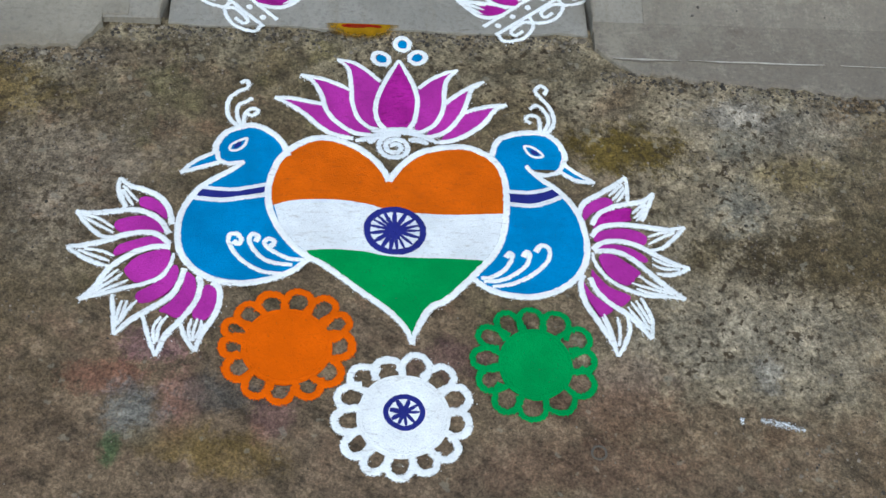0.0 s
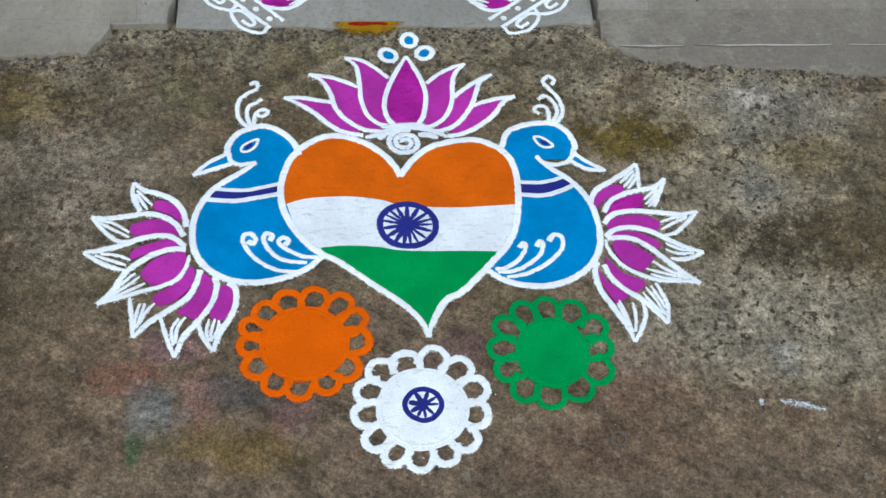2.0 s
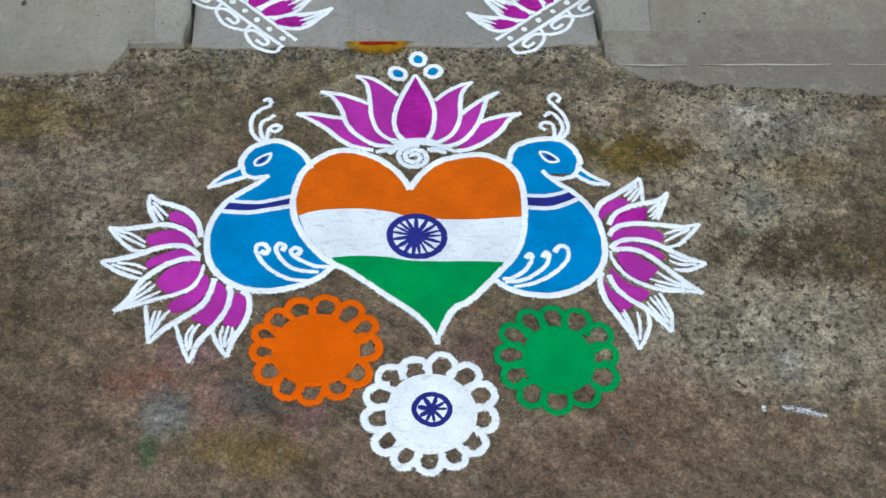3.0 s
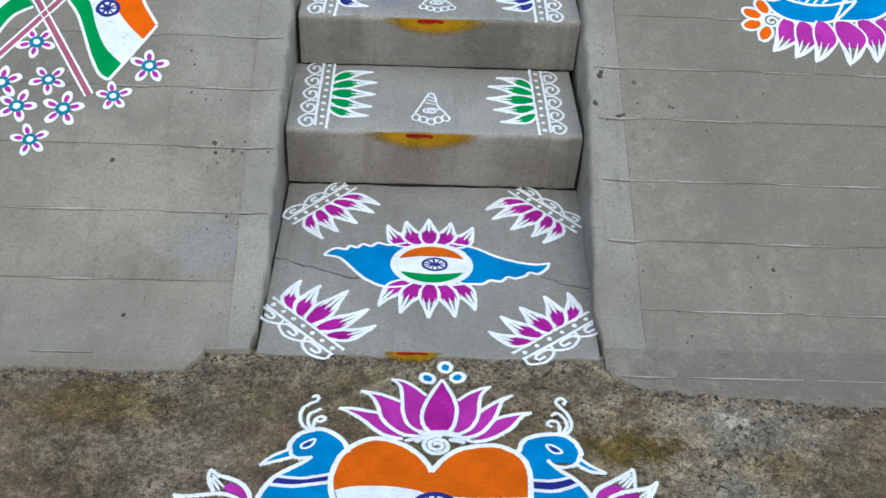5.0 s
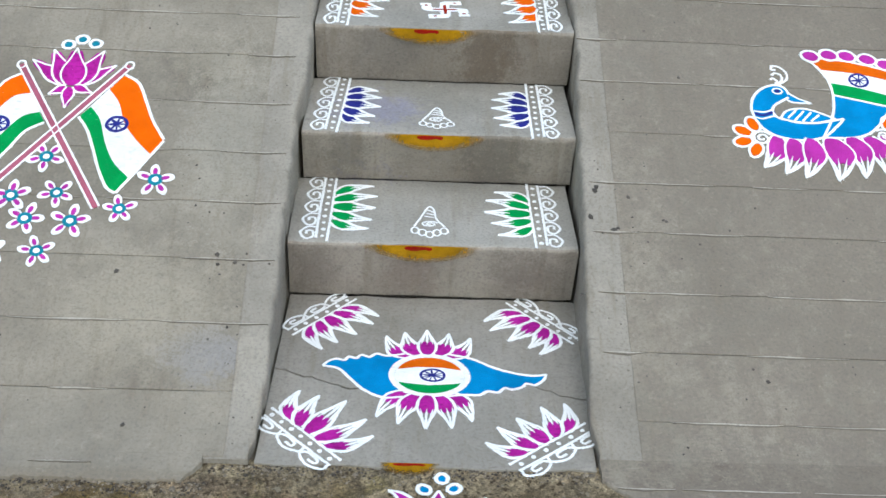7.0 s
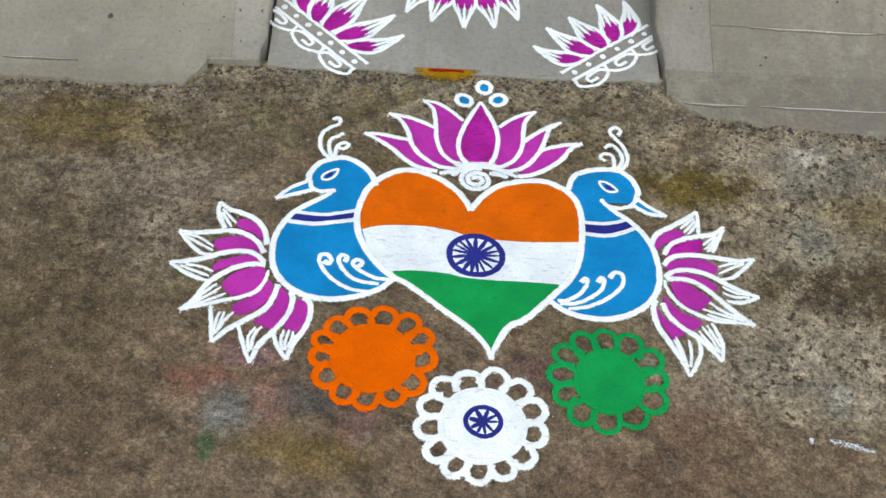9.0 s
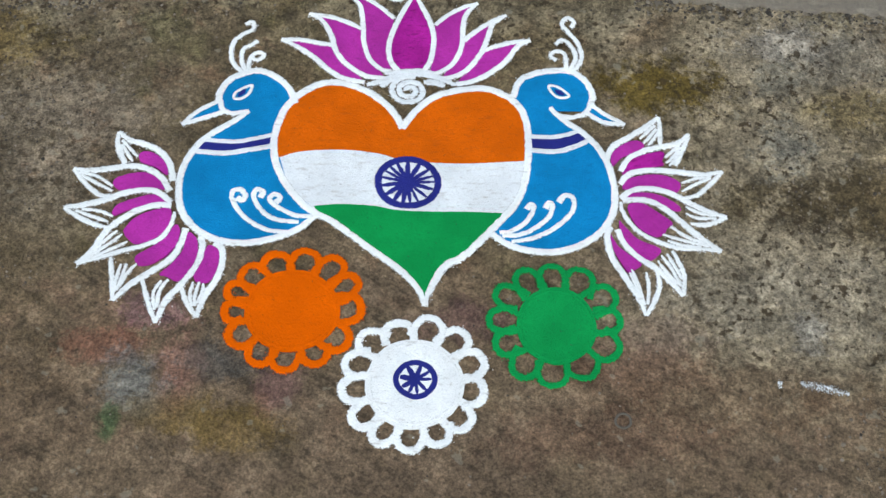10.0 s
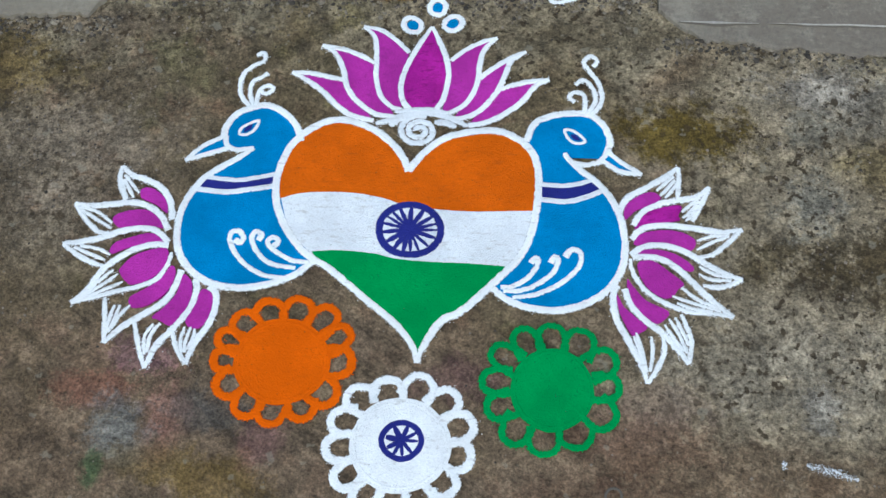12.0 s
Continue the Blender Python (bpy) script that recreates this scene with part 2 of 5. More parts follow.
    height = maths(t, "SUBTRACT", maths(t, "ADD", mid, maths(t, "MULTIPLY", fine, 0.5)), maths(t, "MULTIPLY", pit, 0.12))
    bumped(t, bsdf, maths(t, "MULTIPLY", height, rough), 1.0, 0.011)
    return m


STAINS = [
    (-0.42, -0.245, 0.13, 0.07, (0.27, 0.205, 0.16), 0.6),
    (-0.46, -0.31, 0.07, 0.04, (0.29, 0.225, 0.18), 0.6),
    (-0.36, -0.335, 0.05, 0.05, (0.23, 0.155, 0.12), 0.5),
    (0.60, -0.390, 0.24, 0.065, (0.088, 0.062, 0.032), 0.95),
    (0.40, -0.385, 0.05, 0.025, (0.11, 0.082, 0.045), 0.6),
    (0.50, -0.145, 0.075, 0.035, (0.43, 0.37, 0.325), 0.95),
    (0.37, -0.51, 0.10, 0.05, (0.34, 0.285, 0.225), 0.5),
    (0.26, -0.60, 0.09, 0.04, (0.21, 0.115, 0.085), 0.5),
    (-0.50, -0.24, 0.16, 0.09, (0.27, 0.215, 0.165), 0.55),
    (-0.47, -0.36, 0.09, 0.06, (0.29, 0.235, 0.19), 0.5),
    (-0.57, -0.13, 0.13, 0.07, (0.155, 0.105, 0.035), 0.75),
    (-0.58, -0.45, 0.18, 0.24, (0.125, 0.088, 0.05), 0.65),
    (0.56, -0.17, 0.14, 0.06, (0.30, 0.262, 0.225), 0.6),
    (0.57, -0.25, 0.07, 0.04, (0.27, 0.20, 0.10), 0.8),
    (0.44, -0.48, 0.13, 0.06, (0.35, 0.285, 0.215), 0.65),
    (0.48, -0.53, 0.18, 0.07, (0.34, 0.285, 0.225), 0.55),
    (0.66, -0.36, 0.12, 0.10, (0.17, 0.125, 0.07), 0.5),
    (0.315, -0.212, 0.10, 0.05, (0.135, 0.09, 0.018), 0.95),
    (0.470, -0.305, 0.05, 0.045, (0.275, 0.245, 0.205), 0.95),
    (0.486, -0.204, 0.04, 0.035, (0.27, 0.235, 0.19), 0.85),
    (0.20, -0.07, 0.20, 0.03, (0.10, 0.075, 0.045), 0.55),
    (-0.355, -0.555, 0.055, 0.03, (0.30, 0.12, 0.085), 0.55),
    (-0.275, -0.585, 0.03, 0.05, (0.40, 0.20, 0.16), 0.65),
    (-0.325, -0.60, 0.045, 0.04, (0.19, 0.20, 0.205), 0.65),
    (-0.225, -0.575, 0.06, 0.03, (0.085, 0.08, 0.08), 0.65),
    (-0.21, -0.655, 0.07, 0.035, (0.17, 0.105, 0.03), 0.6),
    (-0.345, -0.645, 0.014, 0.022, (0.03, 0.14, 0.05), 0.6),
    (-0.31, -0.515, 0.05, 0.022, (0.23, 0.10, 0.16), 0.4),
    (-0.26, -0.64, 0.08, 0.03, (0.145, 0.095, 0.03), 0.55),
    (-0.16, -0.615, 0.03, 0.03, (0.25, 0.11, 0.13), 0.4),
    (0.05, -0.535, 0.06, 0.03, (0.17, 0.08, 0.09), 0.45),
    (0.34, -0.63, 0.16, 0.05, (0.15, 0.09, 0.055), 0.6),
    (0.28, -0.555, 0.07, 0.03, (0.29, 0.2, 0.165), 0.4),
    (0.46, -0.557, 0.022, 0.04, (0.36, 0.33, 0.31), 0.5),
    (0.10, -0.73, 0.30, 0.05, (0.125, 0.085, 0.06), 0.45),
    (0.66, -0.28, 0.10, 0.10, (0.12, 0.092, 0.055), 0.6),
    (-0.50, -0.62, 0.14, 0.07, (0.13, 0.085, 0.055), 0.6),
    (0.20, -0.68, 0.14, 0.04, (0.17, 0.095, 0.065), 0.5),
    (-0.40, -0.06, 0.10, 0.03, (0.19, 0.135, 0.10), 0.55),
    (-0.10, -0.045, 0.03, 0.025, (0.24, 0.19, 0.09), 0.6),
    (-0.17, -0.06, 0.03, 0.04, (0.2, 0.14, 0.07), 0.5),
]
GROUND = ground_material()
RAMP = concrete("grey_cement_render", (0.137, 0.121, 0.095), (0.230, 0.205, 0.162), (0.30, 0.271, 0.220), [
    (-0.42, 0.20, 0.10, 0.06, (0.2, 0.2, 0.21), 0.6),
    (-0.40, 0.50, 0.04, 0.05, (0.13, 0.115, 0.09), 0.6),
    (0.517, 0.003, 0.020, 0.016, (0.045, 0.036, 0.027), 0.95),
    (0.508, -0.023, 0.015, 0.012, (0.05, 0.042, 0.033), 0.9),
    (0.517, -0.007, 0.04, 0.035, (0.16, 0.13, 0.1), 0.5),
    # both ramp feet are browner and darker
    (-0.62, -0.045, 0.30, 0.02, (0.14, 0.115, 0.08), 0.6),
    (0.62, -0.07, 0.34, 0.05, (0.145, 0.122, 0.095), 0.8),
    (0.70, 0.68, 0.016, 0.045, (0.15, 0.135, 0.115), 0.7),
    # broad tones: east ramp browner and darker, west paler tan with darker foot
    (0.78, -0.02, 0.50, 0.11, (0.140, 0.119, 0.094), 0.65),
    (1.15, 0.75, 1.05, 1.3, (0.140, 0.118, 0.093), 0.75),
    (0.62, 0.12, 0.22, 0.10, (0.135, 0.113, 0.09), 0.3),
    (-0.80, 0.35, 0.25, 0.12, (0.16, 0.14, 0.11), 0.35),
    (-0.55, 0.30, 0.20, 0.14, (0.30, 0.268, 0.205), 0.4),
    (-0.45, 0.70, 0.10, 0.25, (0.285, 0.27, 0.225), 0.4),
    (-0.60, 0.04, 0.30, 0.09, (0.17, 0.155, 0.125), 0.35),
    (-0.50, 0.90, 0.10, 0.10, (0.30, 0.27, 0.21), 0.35),
])
EDGE = concrete("pale_cement_edge", (0.165, 0.150, 0.124), (0.26, 0.238, 0.2), (0.325, 0.30, 0.255), specks=0.6)
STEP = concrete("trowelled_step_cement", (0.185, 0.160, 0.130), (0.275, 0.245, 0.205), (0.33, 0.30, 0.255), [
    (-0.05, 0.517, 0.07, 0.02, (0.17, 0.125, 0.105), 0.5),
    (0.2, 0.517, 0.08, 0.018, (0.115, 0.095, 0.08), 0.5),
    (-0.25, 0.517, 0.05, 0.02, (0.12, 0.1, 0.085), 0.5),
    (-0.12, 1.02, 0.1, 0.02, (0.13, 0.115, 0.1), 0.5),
    (-0.14, 0.87, 0.12, 0.09, (0.17, 0.17, 0.27), 0.55),
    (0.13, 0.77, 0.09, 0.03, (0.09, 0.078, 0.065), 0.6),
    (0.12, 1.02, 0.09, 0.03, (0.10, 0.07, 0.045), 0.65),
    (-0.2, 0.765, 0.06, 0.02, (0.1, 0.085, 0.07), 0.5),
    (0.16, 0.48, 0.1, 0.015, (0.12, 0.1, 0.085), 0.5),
])
LANDING = concrete("grey_landing_cement", (0.186, 0.175, 0.150), (0.268, 0.251, 0.220), (0.32, 0.30, 0.265), specks=0.7)
TREAD = concrete("grey_tread_cement", (0.205, 0.195, 0.168), (0.30, 0.284, 0.25), (0.36, 0.342, 0.305), [(-0.14, 0.87, 0.12, 0.09, (0.17, 0.17, 0.27), 0.55)], specks=0.8)
JOINT = concrete("whitish_joint_cement", (0.28, 0.258, 0.22), (0.38, 0.355, 0.31), (0.44, 0.42, 0.38), specks=0.1)


GRIME = concrete("dirt_in_joints", (0.085, 0.073, 0.058), (0.12, 0.104, 0.083), (0.17, 0.15, 0.122), specks=0.2)


# ---- mesh helpers ----
def mesh_ob(name, verts, faces, material, parent=None, label="", smooth=False, cover=None):
    me = bpy.data.meshes.new(name)
    me.from_pydata([tuple(map(float, v)) for v in verts], [], faces)
    me.validate()
    me.update()
    me.materials.append(material)
    if cover is not None:
        me.attributes.new("cover", "FLOAT", "POINT").data.foreach_set("value", cover)
    if smooth:
        me.polygons.foreach_set("use_smooth", [True] * len(me.polygons))
    ob = new(name, me)
    if parent:
        ob.parent = parent
    return tagged(ob, label)


def grid_faces(nx, ny):
    return [(j * nx + i, j * nx + i + 1, (j + 1) * nx + i + 1, (j + 1) * nx + i) for j in range(ny - 1) for i in range(nx - 1)]


def value_noise(x, y, scale, seed=0):
    """Smooth lattice noise in -1..1 for arrays of places."""
    u, v = x * scale + 31.7 * seed, y * scale - 17.3 * seed
    iu, iv = np.floor(u).astype(int), np.floor(v).astype(int)
    fu, fv = u - iu, v - iv
    fu, fv = fu * fu * (3 - 2 * fu), fv * fv * (3 - 2 * fv)

    def corner(a, b):
        return np.modf(np.abs(np.sin(a * 127.1 + b * 311.7 + seed * 74.7)) * 43758.5453)[0] * 2 - 1

    return (corner(iu, iv) * (1 - fu) + corner(iu + 1, iv) * fu) * (1 - fv) + (corner(iu, iv + 1) * (1 - fu) + corner(iu + 1, iv + 1) * fu) * fv


def wobble(s, seed, scale=1.0):
    return float(value_noise(np.array([s * scale]), np.array([seed * 3.7]), 1.0, seed)[0])


# ---- ground ----
SLOPE = radians(23)
TAN, COS, SIN = math.tan(SLOPE), math.cos(SLOPE), math.sin(SLOPE)


def axis_steps(low, high, step, far):
    near = list(np.arange(low, high + step / 2, step))
    out, gap = [], step
    while (out[-1] if out else 0) < far:
        gap *= 1.5
        out.append((out[-1] if out else 0) + gap)
    return np.array([low - d for d in reversed(out)] + near + [high + d for d in out])


def build_ground():
    xs, ys = axis_steps(-0.95, 1.0, 0.005, 300), axis_steps(-0.95, 0.05, 0.005, 300)
    gx, gy = np.meshgrid(xs, ys)
    x, y = gx.ravel(), gy.ravel()
    rough = np.clip(value_noise(x, y, 5, 3) * 0.6 + 0.65, 0.15, 1)
    pits = np.clip(-value_noise(x, y, 75, 1) - 0.1, 0, 1) * 0.006 + np.clip(-value_noise(x, y, 150, 2), 0, 1) * 0.0025
    trod = np.clip((-0.42 - y + 0.12 * value_noise(x, y, 4, 6)) / 0.14, 0, 1) * np.clip((0.48 - x) / 0.2, 0.35, 1)
    rough = rough * (1 - 0.75 * trod)
    z = -0.0012 - pits * rough - 0.004 * np.clip(value_noise(x, y, 3, 4), 0, 1)
    z = np.where(np.abs(x) + np.abs(y) > 4, -0.01, z)
    z = np.where((y > 0.015) & (y < 6) & (np.abs(x) < 3.1), -0.09, z)
    ob = mesh_ob("ground", np.stack([x, y, z], 1), grid_faces(len(xs), len(ys)), GROUND, smooth=True)
    return tagged(ob, "rough brown weathered concrete yard with dark pits", "ground", kind="structure")


build_ground()

# ---- landing and steps ----
LEFT = [-0.3115, -0.3005, -0.2895, -0.290, -0.290, -0.290, -0.290]
RIGHT = [0.3035, 0.312, 0.3205, 0.321, 0.321, 0.321, 0.321]
NOSE = [(0.505, 0.150), (0.753, 0.284), (1.008, 0.430), (1.262, 0.575), (1.516, 0.720), (1.770, 0.865), (2.024, 1.010)]
FOOT = [0.530, 0.782, 1.036, 1.290, 1.544, 1.798, 2.052]


def build_landing():
    """One slab, broken across by a hair crack into a front and a back piece."""
    base = tagged(new("landing"), "grey cement landing slab with a crack across", "landing", kind="structure")
    n = 121
    us = np.linspace(0, 1, n)
    back = 0.5245 + 0.0028 * value_noise(us, us * 0, 25, 8) - 0.003 * np.clip(value_noise(us, us * 0, 7, 9), 0, 1)
    left = lambda y: -0.321 + 0.014 * y / 0.53
    right = lambda y: 0.291 + 0.016 * y / 0.53
    crack = np.interp(us, (0, 0.12, 0.25, 0.45, 0.75, 0.85, 0.92, 1), (0.266, 0.243, 0.212, 0.235, 0.253, 0.228, 0.205, 0.194)) + 0.004 * value_noise(us, us * 0, 30, 5) + 0.003 * value_noise(us, us * 0, 70, 6)
    front = -0.004 + 0.004 * value_noise(us, us * 0, 14, 7)
    for name, low, high in (("slab", front, crack - 0.0016 - 0.0030 * np.clip(value_noise(us, us * 0, 18, 12), 0, 1)), ("slab", crack + 0.0016, back)):
        verts, faces = [], []
        for k in range(n):
            for y, z in ((low[k], -0.05), (low[k], 0.0022), (low[k] + 0.0008, 0.003), (high[k] - 0.0008, 0.003), (high[k], 0.0022), (high[k], -0.05)):
                verts.append((left(y) + (right(y) - left(y)) * us[k], y, z))
        for k in range(n - 1):
            faces += [(k * 6 + a, (k + 1) * 6 + a, (k + 1) * 6 + a + 1, k * 6 + a + 1) for a in range(5)]
        faces += [tuple(range(5, -1, -1)), tuple(range((n - 1) * 6, n * 6))]
        mesh_ob(name, verts, faces, LANDING, base)


def build_step(k):
    """A solid cement step with a leaning riser, a worn nose and ragged ends against the cheeks."""
    (yn, zn), yf = NOSE[k], FOOT[k]
    back, low = FOOT[k + 1] if k + 1 < len(FOOT) else 2.6, (NOSE[k - 1][1] if k else 0.003)
    n = 81
    us = np.linspace(-1, 1, n)
    nz = 0.0022 * value_noise(us, us * 0, 6, 10 + k) + 0.0014 * value_noise(us, us * 0, 25, 20 + k)
    verts, faces = [], []
    for u, j in zip(us, nz):
        prof = [(yf + 0.04, low - 0.06), (yf + 0.04, low + 0.001), (yf + j, low + 0.0015), (yf - (yf - yn) * 0.5 + j * 0.6, (low + zn) / 2), (yn + 0.001 + j, zn - 0.012),
                (yn + 0.001 + j, zn - 0.006), (yn + 0.004 + j, zn - 0.0015 + j * 0.4), (yn + 0.010, zn), (yn + 0.05, zn), (back - 0.0035 + 1.3 * j, zn), (back - 0.0035 + 1.3 * j, low - 0.06)]
        for i, (y, z) in enumerate(prof):
            chip = 0.0018 * wobble(i * 1.7 + u * 3, 40 + k) if abs(u) > 0.99 else 0.0
            verts.append(((LEFT[k] + RIGHT[k]) / 2 + u * ((RIGHT[k] - LEFT[k]) / 2 - 0.0028 + chip), y, z))
    m = 11
    for a in range(n - 1):
        faces += [(a * m + b, (a + 1) * m + b, (a + 1) * m + b + 1, a * m + b + 1) for b in range(m - 1)]
    faces += [tuple(range(m - 1, -1, -1)), tuple(range((n - 1) * m, n * m))]
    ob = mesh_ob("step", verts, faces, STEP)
    # upward tread faces take a lighter, greyer cement colour than the riser
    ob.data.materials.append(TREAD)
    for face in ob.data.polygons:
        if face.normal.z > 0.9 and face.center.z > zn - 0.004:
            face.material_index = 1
    return tagged(ob, "grey cement step with a worn front edge", "step", "flight of steps", "structure")


build_landing()
for k in range(len(NOSE)):
    build_step(k)


# ---- ramps on both sides of the steps ----
TOP_S = 2.64


def inner_x(side, s):
    """The stair-side edge of a ramp at s metres up the slope."""
    y = s * COS
    return float(np.interp(y, (0, 0.53, 1.01, 2.5), (-0.324, -0.312, -0.291, -0.291) if side < 0 else (0.290, 0.305, 0.322, 0.322)))


def ramp_height(s):
    """The slope runs out softly into the ground."""
    return SIN * (s if s > 0.12 else max(s + 0.12, 0.0) ** 2 / 0.48)


def on_ramp(x, s, h=0.0):
    return (x, s * COS - h * SIN, ramp_height(s) + h * COS)


def prism(name, sections, material, parent, label=""):
    """A solid through equal rings of points."""
    m = len(sections[0])
    verts = [v for ring in sections for v in ring]
    faces = [(a * m + b, a * m + (b + 1) % m, (a + 1) * m + (b + 1) % m, (a + 1) * m + b) for a in range(len(sections) - 1) for b in range(m)]
    faces += [tuple(range(m - 1, -1, -1)), tuple(range((len(sections) - 1) * m, len(sections) * m))]
    ob = mesh_ob(name, verts, faces, material, parent, label)
    bm = bmesh.new()
    bm.from_mesh(ob.data)
    bmesh.ops.recalc_face_normals(bm, faces=bm.faces)
    bm.to_mesh(ob.data)
    bm.free()
    return ob


def build_ramp(side, joints):
    where = "grey cement ramp scored with level joints beside the steps"
    base = tagged(new("ramp"), where, "ramp", "pair of ramps", "structure")
    outer = 3.2 * side
    # core under the bands
    rows = []
    for s in (0.0, 0.03, 0.06, 0.09, 0.12, 0.4, 0.8, 1.2, TOP_S):
        xi = inner_x(side, s) + 0.078 * side
        top, top_o = on_ramp(xi, s, -0.004), on_ramp(outer, s, -0.004)
        rows.append([top, top_o, (outer, top_o[1], -0.06), (xi, top[1], -0.06)])
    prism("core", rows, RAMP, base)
    # rounded strip along the stair edge, down to the cheek wall
    rows, n = [], 400
    for a in range(n):
        s = -0.004 + a * TOP_S / (n - 1)
        j = 0.004 * wobble(s * 9, 3 + side) + 0.003 * wobble(s * 31, 6 + side) + 0.001 * wobble(s * 70, 8 + side)
        xi = inner_x(side, s) + side * (0.0025 + j * 0.6)
        xo = 0.43 * side
        rise = min(1.0, max(s, 0.0) / 0.12)
        room = max(ramp_height(s), 0.002)
        ring = [on_ramp(xo, s, -0.003), on_ramp(xo, s, -0.0018), on_ramp(xi + side * 0.010 * rise + side * 0.004, s, min(j, 0) * 0.2 - 0.0004)]
        for out, drop in ((0.004, 0.0008), (0.0005, 0.003), (-0.0025, 0.008), (-0.004, 0.018), (-0.0035, 0.045), (-0.0015, 0.090), (0.0, 0.15)):
            px, py, pz = on_ramp(xi + side * (out * rise + j * 0.5), s, j * 0.3)
            ring.append((px, py, pz - min(drop, room * 0.85 * drop / 0.15 + drop * 0.1)))
        foot = ring[-1]
        ring += [(xi - side * 0.001, foot[1], min(foot[2] - 0.004, -0.01)), (xi - side * 0.001, foot[1], -0.06), (xo, foot[1], -0.06)]
        rows.append(ring)
    strip = prism("edge_strip", rows, EDGE, base, "paler rounded cement edge")
    strip.data.polygons.foreach_set("use_smooth", [True] * len(strip.data.polygons))
    strip.data.set_sharp_from_angle(angle=radians(50))
    # bands between the joints
    edges = [joints[0]] + joints[1:]
    for a in range(len(edges) - 1):
        s0, s1 = edges[a] + 0.0005, edges[a + 1] - 0.0005
        if s1 <= 0.02:
            continue
        s0 = max(s0, 0.0)
        rows, n = [], 14
        for b in range(n):
            f = b / (n - 1)
            x = side * (0.376 + (3.19 - 0.376) * f * f)
            lean = -0.012 * (abs(x) - 0.4) * 0.6 * (1 if side > 0 else -0.4)
            lift = 0.0004 * wobble(a * 2.1 + x * 5, 2)
            p0, p1 = s0 + lean, s1 + lean
            p0 = max(p0, 0.0) if a == 0 else p0
            inner = [on_ramp(x, p0 + (p1 - p0) * f, 0.0003 + lift) for f in ((0.25, 0.5, 0.75) if p0 < 0.12 else (0.5,))]
            rows.append([on_ramp(x, p0, -0.01), on_ramp(x, p0, -0.0006), on_ramp(x, p0 + 0.002, 0.0004 + lift), *inner, on_ramp(x, p1 - 0.002, lift), on_ramp(x, p1, -0.0010), on_ramp(x, p1, -0.01)])
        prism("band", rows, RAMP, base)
    return base


JOINTS_R = [-0.2, 0.100, 0.247, 0.384, 0.532, 0.661, 0.801, 0.953, 1.084] + [1.084 + 0.142 * k for k in range(1, 12)]
JOINTS_L = [-0.2, 0.140, 0.288, 0.436, 0.578, 0.711, 0.849, 0.994, 1.121] + [1.121 + 0.142 * k for k in range(1, 11)] + [2.64]
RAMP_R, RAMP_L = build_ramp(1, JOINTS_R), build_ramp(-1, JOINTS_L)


def build_lip(name, x0, x1, y_in, y_out, seed, label):
    """The low broken foot of a ramp on the ground."""
    rows, n = [], 320
    for a in range(n):
        f = a / (n - 1)
        x = x0 + (x1 - x0) * f * abs(f) ** 0.6
        e = y_out(abs(x)) + 0.006 * wobble(x * 14, seed) + 0.004 * wobble(x * 75, seed + 1) + 0.003 * wobble(x * 190, seed + 3)
        top = lambda y, less=0.0: (x, y, ramp_height(y / COS) + 0.0016 + 0.0008 * wobble(x * 12 + y * 40, seed + 2) - less)
        e = min(e, y_in - 0.016)
        rows.append([(x, y_in, -0.03), top(y_in, 0.001), top(y_in * 0.6 + e * 0.4), top(y_in * 0.25 + e * 0.75), top(e + 0.006, 0.0004), top(e + 0.002, 0.0016), (x, e, -0.004), (x, e, -0.03)])
    ob = prism(name, rows, RAMP, None)
    return tagged(ob, label, "ramp foot", kind="structure")


build_lip("ramp_foot", 0.298, 3.2, 0.012, lambda x: -0.035 - 0.04 * min(1, max(0, (x - 0.30) / 0.05)) - 0.035 * min(1, max(0, (x - 0.35) / 0.35)), 11, "broken cement foot of a ramp with a ragged front edge")
build_lip("ramp_foot", -0.412, -3.2, 0.012, lambda x: -0.012 - 0.043 * min(1, max(0, (x - 0.412) / 0.03)), 15, "crumbled cement foot of a ramp on bare ground")

platform = mesh_ob("floor", [(-3.2, 2.43, 1.02), (3.2, 2.43, 1.02), (3.2, 6, 1.02), (-3.2, 6, 1.02), (-3.2, 2.43, -0.05), (3.2, 2.43, -0.05), (3.2, 6, -0.05), (-3.2, 6, -0.05)],
                   [(0, 1, 2, 3), (4, 7, 6, 5), (0, 4, 5, 1), (1, 5, 6, 2), (2, 6, 7, 3), (3, 7, 4, 0)], RAMP)
tagged(platform, "grey cement floor above the steps", "floor", kind="structure")

# ---- powder drawings ----
PLANES = {
    "ground": Matrix.Translation((0, 0, 0)),
    "landing": Matrix.Translation((0, 0, 0.0035)),
    "tread_1": Matrix.Translation((0, 0, 0.1505)),
    "tread_2": Matrix.Translation((0, 0, 0.2845)),
    "tread_3": Matrix.Translation((0, 0, 0.4305)),
    "slope": Matrix.Rotation(SLOPE, 4, "X") @ Matrix.Translation((0, 0, 0.0012)),
}
ORIGIN, COUNT = {}, [0]


def drawing(name, label, category, plane, centre, group=""):
    """A thing drawn in powder on a plane; its parts are given in millimetres of that plane."""
    ob = new(name)
    ob.matrix_world = PLANES[plane] @ Matrix.Translation((centre[0] / 1000, centre[1] / 1000, 0))
    ORIGIN[ob.name] = (centre[0] / 1000, centre[1] / 1000)
    return tagged(ob, label, category, group)


